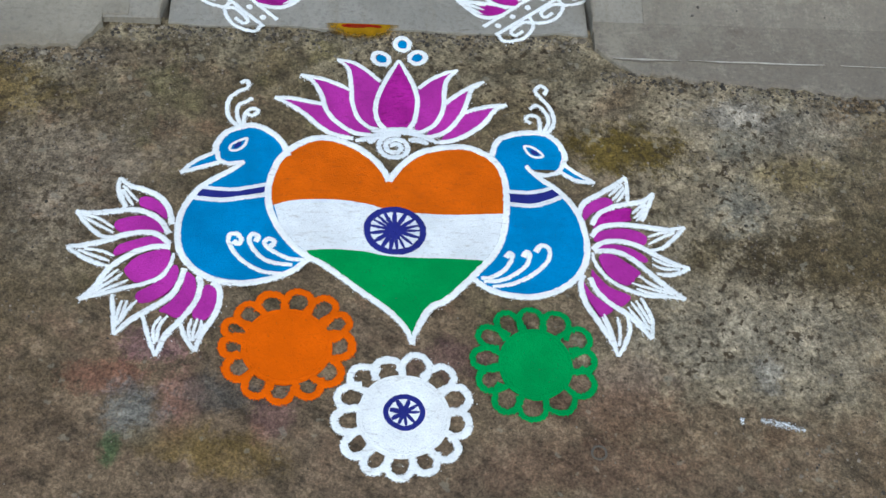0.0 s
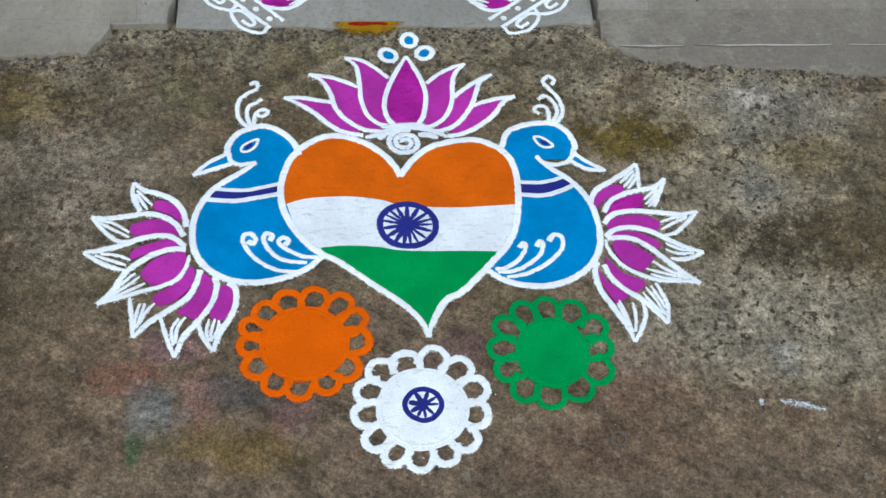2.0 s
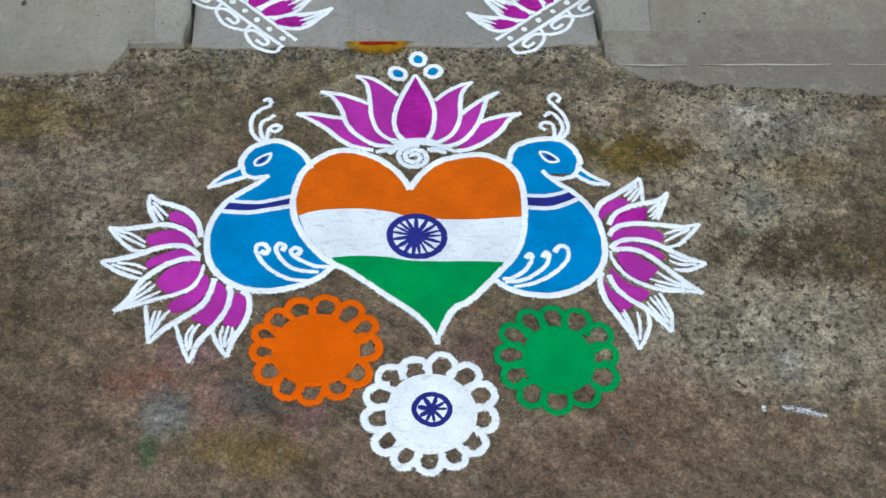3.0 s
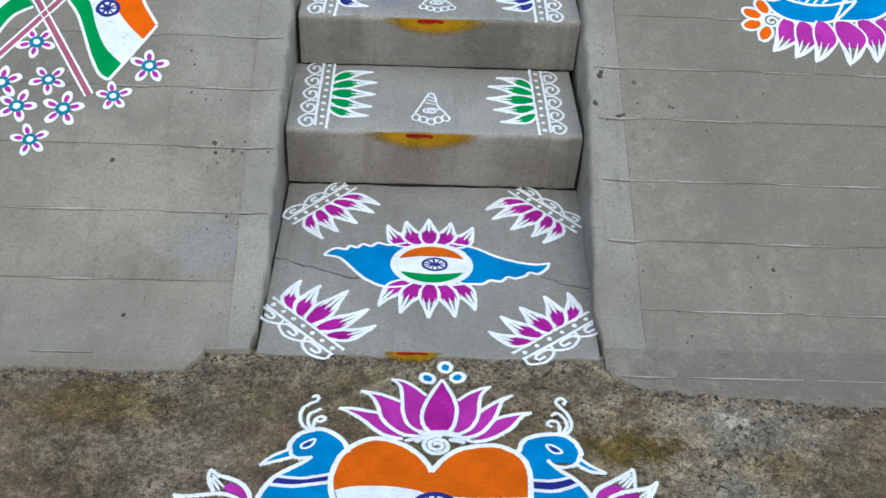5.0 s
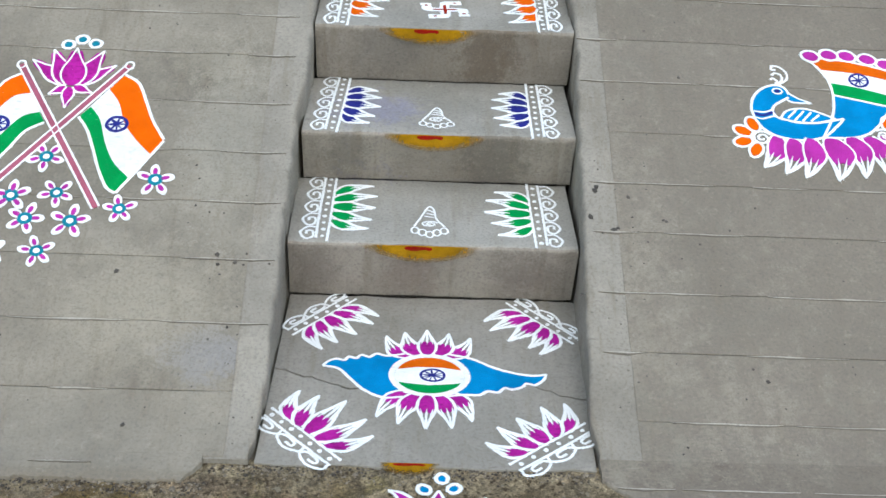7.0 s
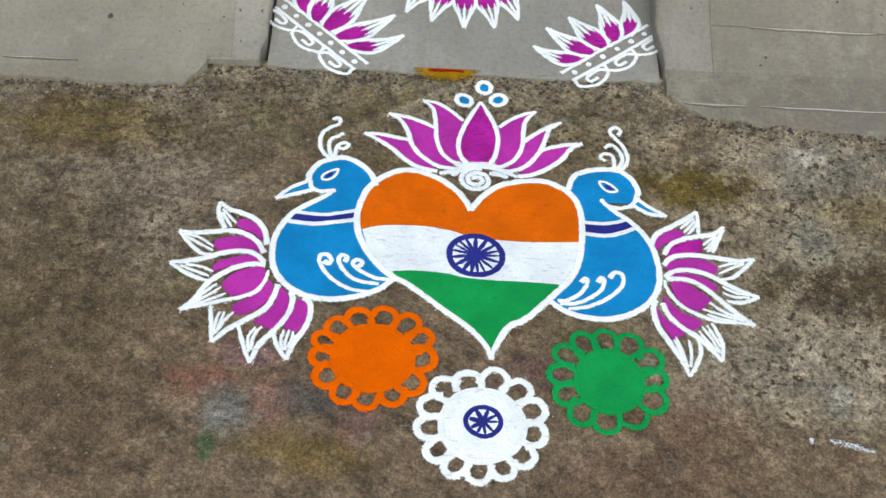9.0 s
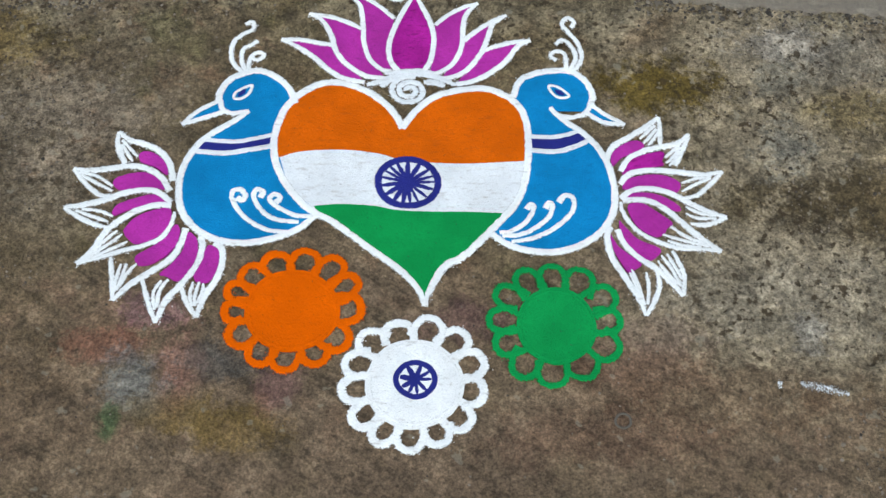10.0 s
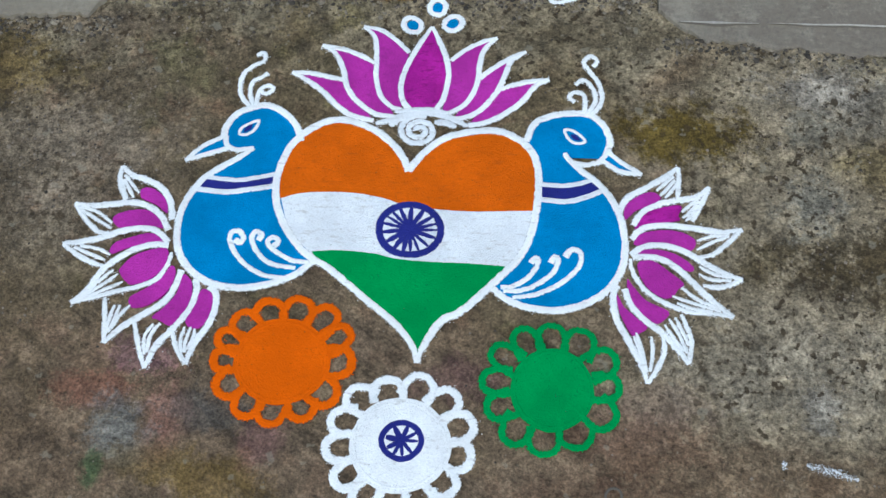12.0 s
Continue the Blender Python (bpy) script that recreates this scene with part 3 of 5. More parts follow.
def spline(pts, closed=False, step=3.0):
    """A smooth curve through points in millimetres, as evenly spaced points."""
    p = [Vector(q) for q in pts]
    if len(p) < 3:
        n = max(2, int((p[1] - p[0]).length / step))
        return [tuple(p[0].lerp(p[1], k / n)) for k in range(n + 1)]
    ring = (p[-1:] + p + p[:2]) if closed else ([2 * p[0] - p[1]] + p + [2 * p[-1] - p[-2]])
    out = []
    for a, b, c, d in zip(ring, ring[1:], ring[2:], ring[3:]):
        n = max(2, int((c - b).length / step))
        for k in range(n):
            t = k / n
            q = 0.5 * (2 * b + (c - a) * t + (2 * a - 5 * b + 4 * c - d) * t * t + (3 * b - a - 3 * c + d) * t ** 3)
            out.append(tuple(q))
    if not closed:
        out.append(tuple(p[-1]))
    return out


def fill(parent, name, poly, material, layer=0, label=""):
    """A thin bed of powder inside a closed curve (millimetres)."""
    COUNT[0] += 1
    ox, oy = ORIGIN[parent.name]
    clean = [q for a, q in enumerate(poly) if (Vector(q) - Vector(poly[a - 1])).length > 0.4]
    pts = []
    for x, y in clean:
        pts.append((x / 1000 - ox + 0.0006 * noise.noise((x * 0.25, y * 0.25, COUNT[0])), y / 1000 - oy + 0.0006 * noise.noise((x * 0.25, y * 0.25, COUNT[0] + 50))))
    h = 0.0005 + 0.00010 * layer + 0.00001 * (COUNT[0] % 9)
    from_flat = [Vector((x, y, 0)) for x, y in pts]
    tris = tessellate([from_flat])
    n = len(pts)
    verts = [(x, y, h) for x, y in pts] + [(x, y, -0.004) for x, y in pts]
    faces = [tuple(t) for t in tris] + [(a, a + n, (a + 1) % n + n, (a + 1) % n) for a in range(n)]
    ob = mesh_ob(name, verts, faces, material, parent, label, cover=[1.0] * len(verts))
    ORIGIN[ob.name] = ORIGIN[parent.name]
    return ob


def line(parent, name, path, width, material=None, closed=False, ends=(1.0, 1.0), layer=4, label="", dense=1.0, grains=True):
    """A trickled line of powder with an uneven width and a low rounded back (millimetres)."""
    COUNT[0] += 1
    seed = COUNT[0]
    ox, oy = ORIGIN[parent.name]
    pts = [Vector(q) for a, q in enumerate(path) if a == 0 or (Vector(q) - Vector(path[a - 1])).length > 0.4]
    if closed and (pts[0] - pts[-1]).length < 0.5:
        pts.pop()
    n = len(pts)
    verts, faces = [], []
    far = 0.0
    for a, q in enumerate(pts):
        before, after = pts[a - 1] if (a or closed) else q, pts[(a + 1) % n] if (a < n - 1 or closed) else q
        d = (after - before).normalized()
        side = Vector((-d.y, d.x))
        far += (q - pts[a - 1]).length if a else 0
        f = a / max(1, n - 1)
        taper = 1.0 if closed else ends[0] + (1 - ends[0]) * min(1, f * 4) if f < 0.5 else 1.0 if closed else ends[1] + (1 - ends[1]) * min(1, (1 - f) * 4)
        w = width / 2 * taper
        wl = w * (1 + 0.17 * noise.noise((far * 0.10, seed, 0)) + 0.14 * noise.noise((far * 0.45, seed, 3)))
        wr = w * (1 + 0.17 * noise.noise((far * 0.10, seed, 9)) + 0.14 * noise.noise((far * 0.45, seed, 12)))
        h = (0.0006 + 0.00010 * layer + 0.000009 * (seed % 11)) * 1000
        for o, z in ((wl * 0.95 + min(wl * 0.75, 1.9), h * 0.2 - 0.1), (wl * 0.95, h * 0.7), (wl * 0.45, h), (-wr * 0.45, h), (-wr * 0.95, h * 0.7), (-wr * 0.95 - min(wr * 0.75, 1.9), h * 0.2 - 0.1)):
            v = q + side * o
            verts.append((v.x / 1000 - ox, v.y / 1000 - oy, z / 1000))
    m = 6
    for a in range(n if closed else n - 1):
        b = (a + 1) % n
        faces += [(a * m + k, a * m + k + 1, b * m + k + 1, b * m + k) for k in range(m - 1)]
    if not closed:
        faces += [tuple(range(m)), tuple(range(n * m - 1, (n - 1) * m - 1, -1))]
    cover = [c * dense for c in (-0.1, 0.62, 1.3, 1.3, 0.62, -0.1)] * n
    rnd = random.Random(seed)
    for _ in range(int(far * 0.4) if grains and width > 3.3 else 0):
        k = rnd.randrange(n)
        off = (rnd.choice((-1, 1)) * (width * 0.46 + rnd.expovariate(1.1)))
        before, after = pts[max(0, k - 1)], pts[min(n - 1, k + 1)]
        d = (after - before).normalized()
        c = pts[k] + Vector((-d.y, d.x)) * off + d * rnd.uniform(-1.5, 1.5)
        r = rnd.uniform(0.35, 0.85)
        turn = rnd.uniform(0, 6.3)
        n0 = len(verts)
        for t in range(4):
            verts.append(((c.x + r * math.cos(turn + 1.57 * t)) / 1000 - ox, (c.y + r * math.sin(turn + 1.57 * t)) / 1000 - oy, -0.0012))
        verts.append((c.x / 1000 - ox, c.y / 1000 - oy, 0.0005))
        faces += [(n0 + t, n0 + (t + 1) % 4, n0 + 4) for t in range(4)]
    cover += [1.5] * (len(verts) - len(cover))
    ob = mesh_ob(name, verts, faces, material or WHITE, parent, label, cover=cover)
    ORIGIN[ob.name] = ORIGIN[parent.name]
    return ob


def oval(cx, cy, rx, ry=None, turn=0.0, n=28, wave=0.03, seed=1):
    ry = ry or rx
    out = []
    for k in range(n):
        a = 2 * math.pi * k / n
        f = 1 + wave * noise.noise((math.cos(a) * 1.3, math.sin(a) * 1.3, seed * 5.1))
        x, y = rx * f * math.cos(a), ry * f * math.sin(a)
        c, s = math.cos(turn), math.sin(turn)
        out.append((cx + x * c - y * s, cy + x * s + y * c))
    return out


def dot(parent, x, y, r, material=None, name="dot", layer=5):
    return fill(parent, name, oval(x, y, r, r * 0.92, 0, 12, 0.2, x + y), material or WHITE, layer)


def spiral(cx, cy, r, turns=2.2, start=0.0, squash=1.0, hand=1):
    n = int(26 * turns)
    return [(cx + r * (1 - 0.86 * k / n) * math.cos(start + hand * 2 * math.pi * turns * k / n), cy + squash * r * (1 - 0.86 * k / n) * math.sin(start + hand * 2 * math.pi * turns * k / n)) for k in range(n + 1)]


def wheel(parent, cx, cy, rx, ry, spokes, rim, spoke, layer=5):
    """A spoked wheel in navy powder."""
    w = fill(parent, "wheel", oval(cx, cy, rx * 0.2, ry * 0.2, 0, 14, 0.1), NAVY, layer, "navy spoked wheel")
    line(w, "rim", oval(cx, cy, rx - rim / 2, ry - rim / 2, 0, 44, 0.05, cx), rim, NAVY, True, layer=layer)
    for k in range(spokes):
        a = 2 * math.pi * (k + 0.26 * math.sin(k * 5.3)) / spokes
        line(w, "spoke", spline([(cx, cy), (cx + (rx - rim) * math.cos(a), cy + (ry - rim) * math.sin(a))], step=4), spoke * (0.75 + 0.6 * math.sin(k * 2.7) ** 2), NAVY, ends=(1, 0.6), layer=layer)
    return w


def leaf(parent, base, tip, width, colour, part=0.62, stroke=4.0, flames=2, bend=0.0, layer=1, name="petal", inset=0.43):
    """A lotus petal: a white pointed outline, coloured towards its base, with white strokes in the tip."""
    b, t = Vector(base), Vector(tip)
    d = t - b
    side = Vector((-d.y, d.x)).normalized()
    at = lambda f, o: tuple(b + d * f + side * (o * width + bend * math.sin(math.pi * f) * width))
    left = spline([at(0, 0.24), at(0.2, 0.45), at(0.42, 0.46), at(0.72, 0.2), tuple(t)])
    right = spline([at(0, -0.24), at(0.2, -0.45), at(0.42, -0.46), at(0.72, -0.2), tuple(t)])
    body = [at(0.02, 0.2), at(0.2, inset), at(min(part, 0.42), inset), at(part, inset * 0.5), at(part * 0.94, 0.0), at(part, -inset * 0.5), at(min(part, 0.42), -inset), at(0.2, -inset), at(0.02, -0.2)]
    p = fill(parent, name, spline(body, True), colour, layer)
    line(p, "outline", left, stroke, ends=(1, 0.7), layer=layer + 3)
    line(p, "outline", right, stroke, ends=(1, 0.7), layer=layer + 3)
    for k in range(flames):
        o = (k - (flames - 1) / 2) * 0.22
        line(p, "tip_stroke", spline([at(0.95, o * 0.2), at(0.78, o * 0.7), at(part * 0.8, o * 1.35)]), stroke * 0.8, ends=(1, 0.3), layer=layer + 3)
    return p


# -- heart in three bands --
heart = drawing("heart_drawing", "orange, white and green powder heart outlined in white", "floor drawing", "ground", (-9, -351))
lobe_l = spline([(-14, -272), (-21, -254), (-34, -236), (-49, -222), (-67, -211), (-89, -203), (-110, -202), (-131, -211), (-150, -226), (-163, -245), (-171, -270), (-174, -292), (-171, -318), (-162, -342), (-149, -363), (-134, -381), (-118, -393)])
side_l = spline([(-118, -393), (-99, -404), (-61, -436), (-24, -466), (-5, -487), (5, -505), (6, -516)])
side_r = spline([(6, -516), (12, -499), (20, -483), (33, -464), (55, -452), (84, -424), (117, -389)])
lobe_r = spline([(117, -389), (129, -369), (137, -344), (142, -315), (144, -288), (143, -265), (137, -244), (125, -229), (101, -215), (76, -213), (44, -219), (22, -229), (3, -247), (-8, -262), (-14, -272)])
seam_1 = spline([(-169, -313), (-145, -305), (-111, -302), (-76, -303), (-42, -309), (-14, -318), (33, -323), (74, -324), (143, -321)])
seam_2 = spline([(-123, -381), (-91, -379), (-51, -382), (-24, -388), (16, -391), (62, -392), (112, -395)])
top_l, low_l = [q for q in lobe_l if q[1] > seam_1[0][1]], [q for q in lobe_l if q[1] <= seam_1[0][1]]
top_r, low_r = [q for q in lobe_r if q[1] > seam_1[-1][1]], [q for q in lobe_r if q[1] <= seam_1[-1][1]]
fill(heart, "orange_band", top_l + seam_1 + top_r, ORANGE, 1)
fill(heart, "white_band", low_l + seam_2 + low_r + seam_1[::-1], PALE, 0)
fill(heart, "green_band", seam_2[::-1] + side_l + side_r, GREEN, 1)
line(heart, "outline", lobe_l, 8.5, layer=6)
line(heart, "outline", lobe_r, 8.5, layer=6)
line(heart, "outline", side_l, 7.5, ends=(1, 0.7), layer=6)
line(heart, "outline", side_r, 8.5, ends=(0.6, 1), layer=6)
wheel(heart, *(-9, -350), 41, 37, 17, 8.0, 4.4)

# -- lotus over the heart --
lotus = drawing("lotus_drawing", "magenta powder lotus with white outlined petals", "floor drawing", "ground", (-4, -158))
PETALS = [
    ([(-168, -133), (-145, -147), (-125, -163), (-107, -182), (-88, -195), (-61, -202)], [(-168, -133), (-140, -135), (-118, -140), (-100, -143)], [(-91, -165), (-72, -185)]),
    ([(-133, -92), (-116, -103), (-104, -126), (-97, -153), (-84, -173), (-61, -191), (-34, -196)], [(-133, -92), (-104, -98), (-84, -106), (-64, -117)], [(-59, -148), (-43, -180)]),
    ([(-81, -62), (-66, -78), (-62, -109), (-61, -139), (-54, -165), (-40, -181), (-27, -185)], [(-81, -62), (-58, -68), (-38, -83), (-21, -101)], [(-28, -135), (-28, -165)]),
    ([(157, -137), (140, -147), (124, -169), (102, -188), (79, -201), (57, -206)], [(157, -137), (132, -141), (110, -147), (96, -153)], [(87, -168), (69, -187)]),
    ([(128, -96), (109, -111), (101, -133), (90, -159), (70, -185), (51, -195), (38, -197)], [(128, -96), (106, -108), (83, -125), (70, -138)], [(62, -159), (49, -179)]),
    ([(91, -76), (75, -93), (69, -117), (66, -147), (54, -173), (38, -186), (24, -190)], [(91, -76), (72, -83), (50, -96), (33, -112)], [(30, -140), (27, -166)]),
]
for k, (outer, upper, inner) in enumerate(PETALS):
    o, u = spline(outer), spline(upper)
    p = fill(lotus, "petal", o + inner[::-1] + u[::-1], PURPLE, k % 3)
    line(p, "outline", o, 6.5, ends=(0.6, 0.9), layer=5)
    line(p, "outline", u, 6.0, ends=(0.6, 0.9), layer=5)
mid_l = spline([(7, -61), (-8, -88), (-23, -122), (-29, -149), (-26, -171), (-16, -185)])
mid_r = spline([(7, -61), (17, -84), (27, -111), (30, -137), (25, -167), (16, -185)])
p = fill(lotus, "petal", mid_l + mid_r[::-1], MAGENTA, 4, "deeper magenta middle petal")
line(p, "outline", mid_l, 7, ends=(0.6, 1), layer=7)
line(p, "outline", mid_r, 7, ends=(0.6, 1), layer=7)
line(lotus, "base_line", spline([(-58, -206), (-34, -198), (-6, -189), (25, -192), (57, -207)]), 9, PALE, ends=(0.5, 0.5), layer=6)
line(lotus, "base_line", spline([(-35, -188), (-17, -186), (8, -185), (29, -188)]), 8, PALE, ends=(0.5, 0.5), layer=7)
line(lotus, "base_line", spline([(-40, -209), (-32, -201), (-23, -197)]), 8, PALE, ends=(0.5, 0.5), layer=6)
line(lotus, "base_line", spline([(15, -202), (29, -203), (42, -209)]), 8, PALE, ends=(0.5, 0.5), layer=6)
line(lotus, "spiral", spiral(*(-4, -215), 25, 2.3, 1.2, 0.88), 6.5, PALE, layer=5, label="loose white spiral")
for k, (x, y) in enumerate([(-19, -58), (13, -30), (34, -55)]):
    b = drawing("bud_drawing", "small blue powder bud ringed in white", "floor drawing", "ground", (x, y), "buds over the lotus")
    turn = (2.5, 1.6, 0.6)[k]
    fill(b, "bud", oval(x - 2 * math.cos(turn), y - 2 * math.sin(turn), 9, 7, turn), BLUE, 1)
    line(b, "outline", oval(x, y, 12.5, 10, turn, 26, 0.12, k), 6.5, closed=True, layer=4)


# -- the two blue birds --
def bird(shape, label, centre):
    b = drawing("bird_drawing", label, "floor drawing", "ground", centre, "pair of birds")
    head, throat, belly = spline(shape["head"]), spline(shape["throat"]), spline(shape["belly"])
    chin = spline(shape["chin"])
    around = head + shape["heart_side"] + belly[::-1] + throat[::-1] + chin[::-1] if shape["west"] else head + chin + throat + belly + shape["heart_side"][::-1]
    fill(b, "body", around, BLUE, 0)
    up, low = spline(shape["beak_up"]), spline(shape["beak_low"])
    beak = fill(b, "beak", up + low, BLUE, 1)
    line(beak, "outline", up, 5.5, ends=(1, 0.6), layer=5)
    line(beak, "outline", low, 6.0, ends=(0.6, 1), layer=5)
    line(b, "outline", head, 8, layer=5)
    line(b, "outline", spline(shape["chin"]), 6, ends=(1, 0.8), layer=5)
    line(b, "outline", throat, 7.5, ends=(0.7, 1), layer=5)
    line(b, "outline", belly, 8, ends=(1, 0.9), layer=5)
    top, bottom = spline(shape["band_top"]), spline(shape["band_low"])
    band = fill(b, "neck_band", top + bottom[::-1], NAVY, 2, "navy neck band")
    line(band, "edging", top, 6, PALE, layer=4)
    line(band, "edging", bottom, 7, PALE, layer=4)
    eye = fill(b, "eye", spline(shape["pupil"], True, 1.5), NAVY, 4)
    line(eye, "outline", spline(shape["eye"], True, 2), 3.4, closed=True, layer=5)
    for pts in shape["crest"]:
        line(b, "crest", spline(pts, step=2), 5.0, ends=(1, 0.9), layer=5)
    for pts in shape["wing"]:
        line(b, "wing_curl", spline(pts, step=2), 5.2, ends=(1.35, 0.8), layer=6)
    return b


WEST = {
    "west": True,
    "head": [(-245, -230), (-243, -214), (-232, -196), (-215, -187), (-194, -183), (-172, -194), (-156, -212), (-148, -233)],
    "heart_side": [(-160, -250), (-168, -278), (-166, -312), (-158, -342), (-145, -364), (-126, -382)],
    "chin": [(-242, -228), (-240, -240), (-228, -247), (-206, -244)],
    "throat": [(-206, -244), (-225, -259), (-244, -272), (-263, -288), (-278, -312), (-286, -338), (-286, -368)],
    "belly": [(-286, -368), (-279, -390), (-262, -411), (-237, -425), (-207, -430), (-174, -425), (-142, -412), (-120, -393)],
    "beak_up": [(-245, -229), (-269, -243), (-289, -263)],
    "beak_low": [(-289, -263), (-261, -253), (-234, -243)],
    "band_top": [(-259, -286), (-222, -289), (-198, -285), (-172, -279)],
    "band_low": [(-269, -302), (-234, -305), (-200, -300), (-170, -294)],
    "eye": [(-226, -224), (-222, -214), (-204, -205), (-208, -218), (-217, -225)],
    "pupil": [(-221, -222), (-218, -214), (-211, -211), (-213, -218)],
    "crest": [[(-214, -186), (-226, -175), (-232, -159), (-230, -138), (-218, -125), (-205, -116), (-207, -105), (-216, -109)], [(-213, -185), (-219, -163), (-216, -148), (-205, -141), (-199, -135)], [(-210, -183), (-207, -162), (-197, -154), (-190, -159), (-199, -166), (-206, -161)]],
    "wing": [[(-216, -368), (-210, -372), (-206, -366), (-212, -357), (-221, -359), (-222, -369), (-213, -387), (-198, -402), (-178, -413), (-155, -416)], [(-188, -369), (-185, -361), (-192, -357), (-196, -365), (-192, -378), (-179, -393), (-164, -400), (-141, -403)], [(-169, -376), (-164, -369), (-171, -364), (-177, -370), (-172, -378), (-159, -387), (-144, -394), (-126, -395)]],
}
EAST = {
    "west": False,
    "head": [(129, -227), (138, -203), (155, -192), (183, -186), (207, -188), (224, -203), (231, -225), (226, -244)],
    "heart_side": [(141, -255), (144, -289), (139, -335), (127, -372), (109, -401), (91, -422)],
    "chin": [(226, -244), (216, -254), (199, -258), (182, -253), (176, -242)],
    "throat": [(175, -244), (192, -263), (216, -284), (232, -306), (242, -332), (246, -361)],
    "belly": [(246, -361), (242, -391), (226, -419), (200, -438), (167, -448), (135, -446), (109, -437), (91, -423)],
    "beak_up": [(230, -241), (247, -256), (269, -269)],
    "beak_low": [(269, -269), (243, -266), (222, -252)],
    "band_top": [(146, -286), (175, -287), (196, -283), (213, -276)],
    "band_low": [(143, -305), (175, -308), (199, -302), (221, -292)],
    "eye": [(176, -210), (187, -211), (201, -225), (189, -228), (180, -221)],
    "pupil": [(183, -216), (190, -217), (195, -224), (187, -223)],
    "crest": [[(209, -188), (222, -169), (220, -144), (208, -124), (201, -111), (209, -101), (218, -109), (212, -117)], [(205, -186), (215, -165), (209, -145), (198, -137), (190, -145)], [(201, -184), (201, -161), (190, -155), (182, -162), (189, -170)]],
    "wing": [[(135, -390), (140, -383), (144, -386), (140, -397), (131, -409), (115, -419), (100, -421)], [(158, -389), (163, -381), (167, -385), (161, -401), (146, -414), (126, -424), (103, -426)], [(175, -381), (180, -374), (186, -371), (193, -375), (193, -388), (184, -402), (164, -418), (141, -429), (114, -434)]],
}
bird(WEST, "blue powder bird with navy neck band facing west", (-217, -336))
bird(EAST, "blue powder bird with navy neck band facing east", (188, -341))


# -- flame-tipped tail petals --
def tail_petal(fan, one, two, body, strokes, colour=None):
    """A petal coloured at its root, with an open white tip combed by fine strokes."""
    p = fill(fan, "petal", spline(body, True), colour or PURPLE, 1)
    line(p, "outline", spline(one), 7.0, ends=(0.6, 1), layer=4)
    line(p, "outline", spline(two), 5.0, ends=(0.7, 0.7), layer=4)
    for pts in strokes:
        line(p, "tip_stroke", spline(pts), 3.7, ends=(0.9, 0.6), layer=4)


fan_west = drawing("tail_drawing", "fan of magenta powder petals with white flame tips", "floor drawing", "ground", (-325, -391), "pair of tails")
tail_petal(fan_west, [(-365, -273), (-351, -285), (-333, -291), (-314, -301), (-300, -319), (-294, -344)], [(-365, -273), (-365, -293), (-355, -319)], [(-338, -307), (-334, -302), (-322, -303), (-307, -315), (-301, -330), (-303, -335), (-315, -325), (-329, -319), (-336, -315)],
           [[(-360, -285), (-350, -297), (-339, -309)], [(-360, -291), (-352, -304), (-345, -316)], [(-362, -291), (-358, -307), (-352, -318)]])
tail_petal(fan_west, [(-415, -325), (-394, -328), (-370, -325), (-346, -322), (-325, -327), (-308, -340), (-297, -358)], [(-415, -325), (-402, -342), (-390, -355), (-379, -363), (-368, -363)], [(-365, -349), (-363, -339), (-342, -332), (-323, -333), (-307, -346), (-301, -355), (-311, -354), (-335, -353), (-354, -356)],
           [[(-408, -330), (-386, -336), (-366, -350)], [(-404, -334), (-385, -346), (-366, -357)]])
tail_petal(fan_west, [(-421, -379), (-397, -375), (-374, -369), (-352, -360), (-328, -356), (-310, -360), (-295, -374)], [(-421, -379), (-402, -392), (-383, -402), (-366, -407)], [(-363, -384), (-357, -375), (-334, -366), (-317, -362), (-303, -368), (-299, -374), (-315, -376), (-339, -381), (-361, -390)],
           [[(-400, -381), (-379, -384), (-362, -392)], [(-407, -383), (-385, -392), (-367, -399)]])
tail_petal(fan_west, [(-399, -454), (-382, -436), (-368, -411), (-353, -397), (-335, -384), (-312, -377), (-294, -378)], [(-399, -454), (-373, -446), (-348, -438), (-322, -431), (-303, -421), (-293, -404), (-289, -387)], [(-347, -408), (-337, -395), (-321, -386), (-298, -381), (-293, -392), (-298, -409), (-313, -423), (-332, -429), (-341, -423), (-348, -414)],
           [[(-390, -448), (-367, -422), (-355, -411)], [(-390, -449), (-363, -428), (-349, -416)], [(-383, -447), (-358, -434), (-342, -426)]])
tail_petal(fan_west, [(-353, -502), (-335, -482), (-311, -465), (-290, -449), (-279, -428), (-275, -409)], [(-353, -502), (-356, -473), (-360, -446)], [(-331, -445), (-315, -434), (-299, -422), (-288, -404), (-282, -409), (-284, -428), (-294, -443), (-309, -454), (-323, -458), (-330, -455)],
           [[(-352, -491), (-351, -473), (-347, -455)], [(-350, -489), (-345, -473), (-341, -455)], [(-347, -484), (-339, -467), (-329, -455)]])
tail_petal(fan_west, [(-302, -531), (-293, -505), (-276, -483), (-259, -457), (-254, -435), (-256, -420)], [(-302, -531), (-312, -505), (-321, -476)], [(-302, -469), (-289, -456), (-277, -439), (-272, -415), (-262, -422), (-259, -439), (-263, -457), (-276, -476), (-283, -478), (-293, -472)],
           [[(-304, -515), (-307, -494), (-299, -477)], [(-302, -512), (-300, -490), (-291, -476)]])
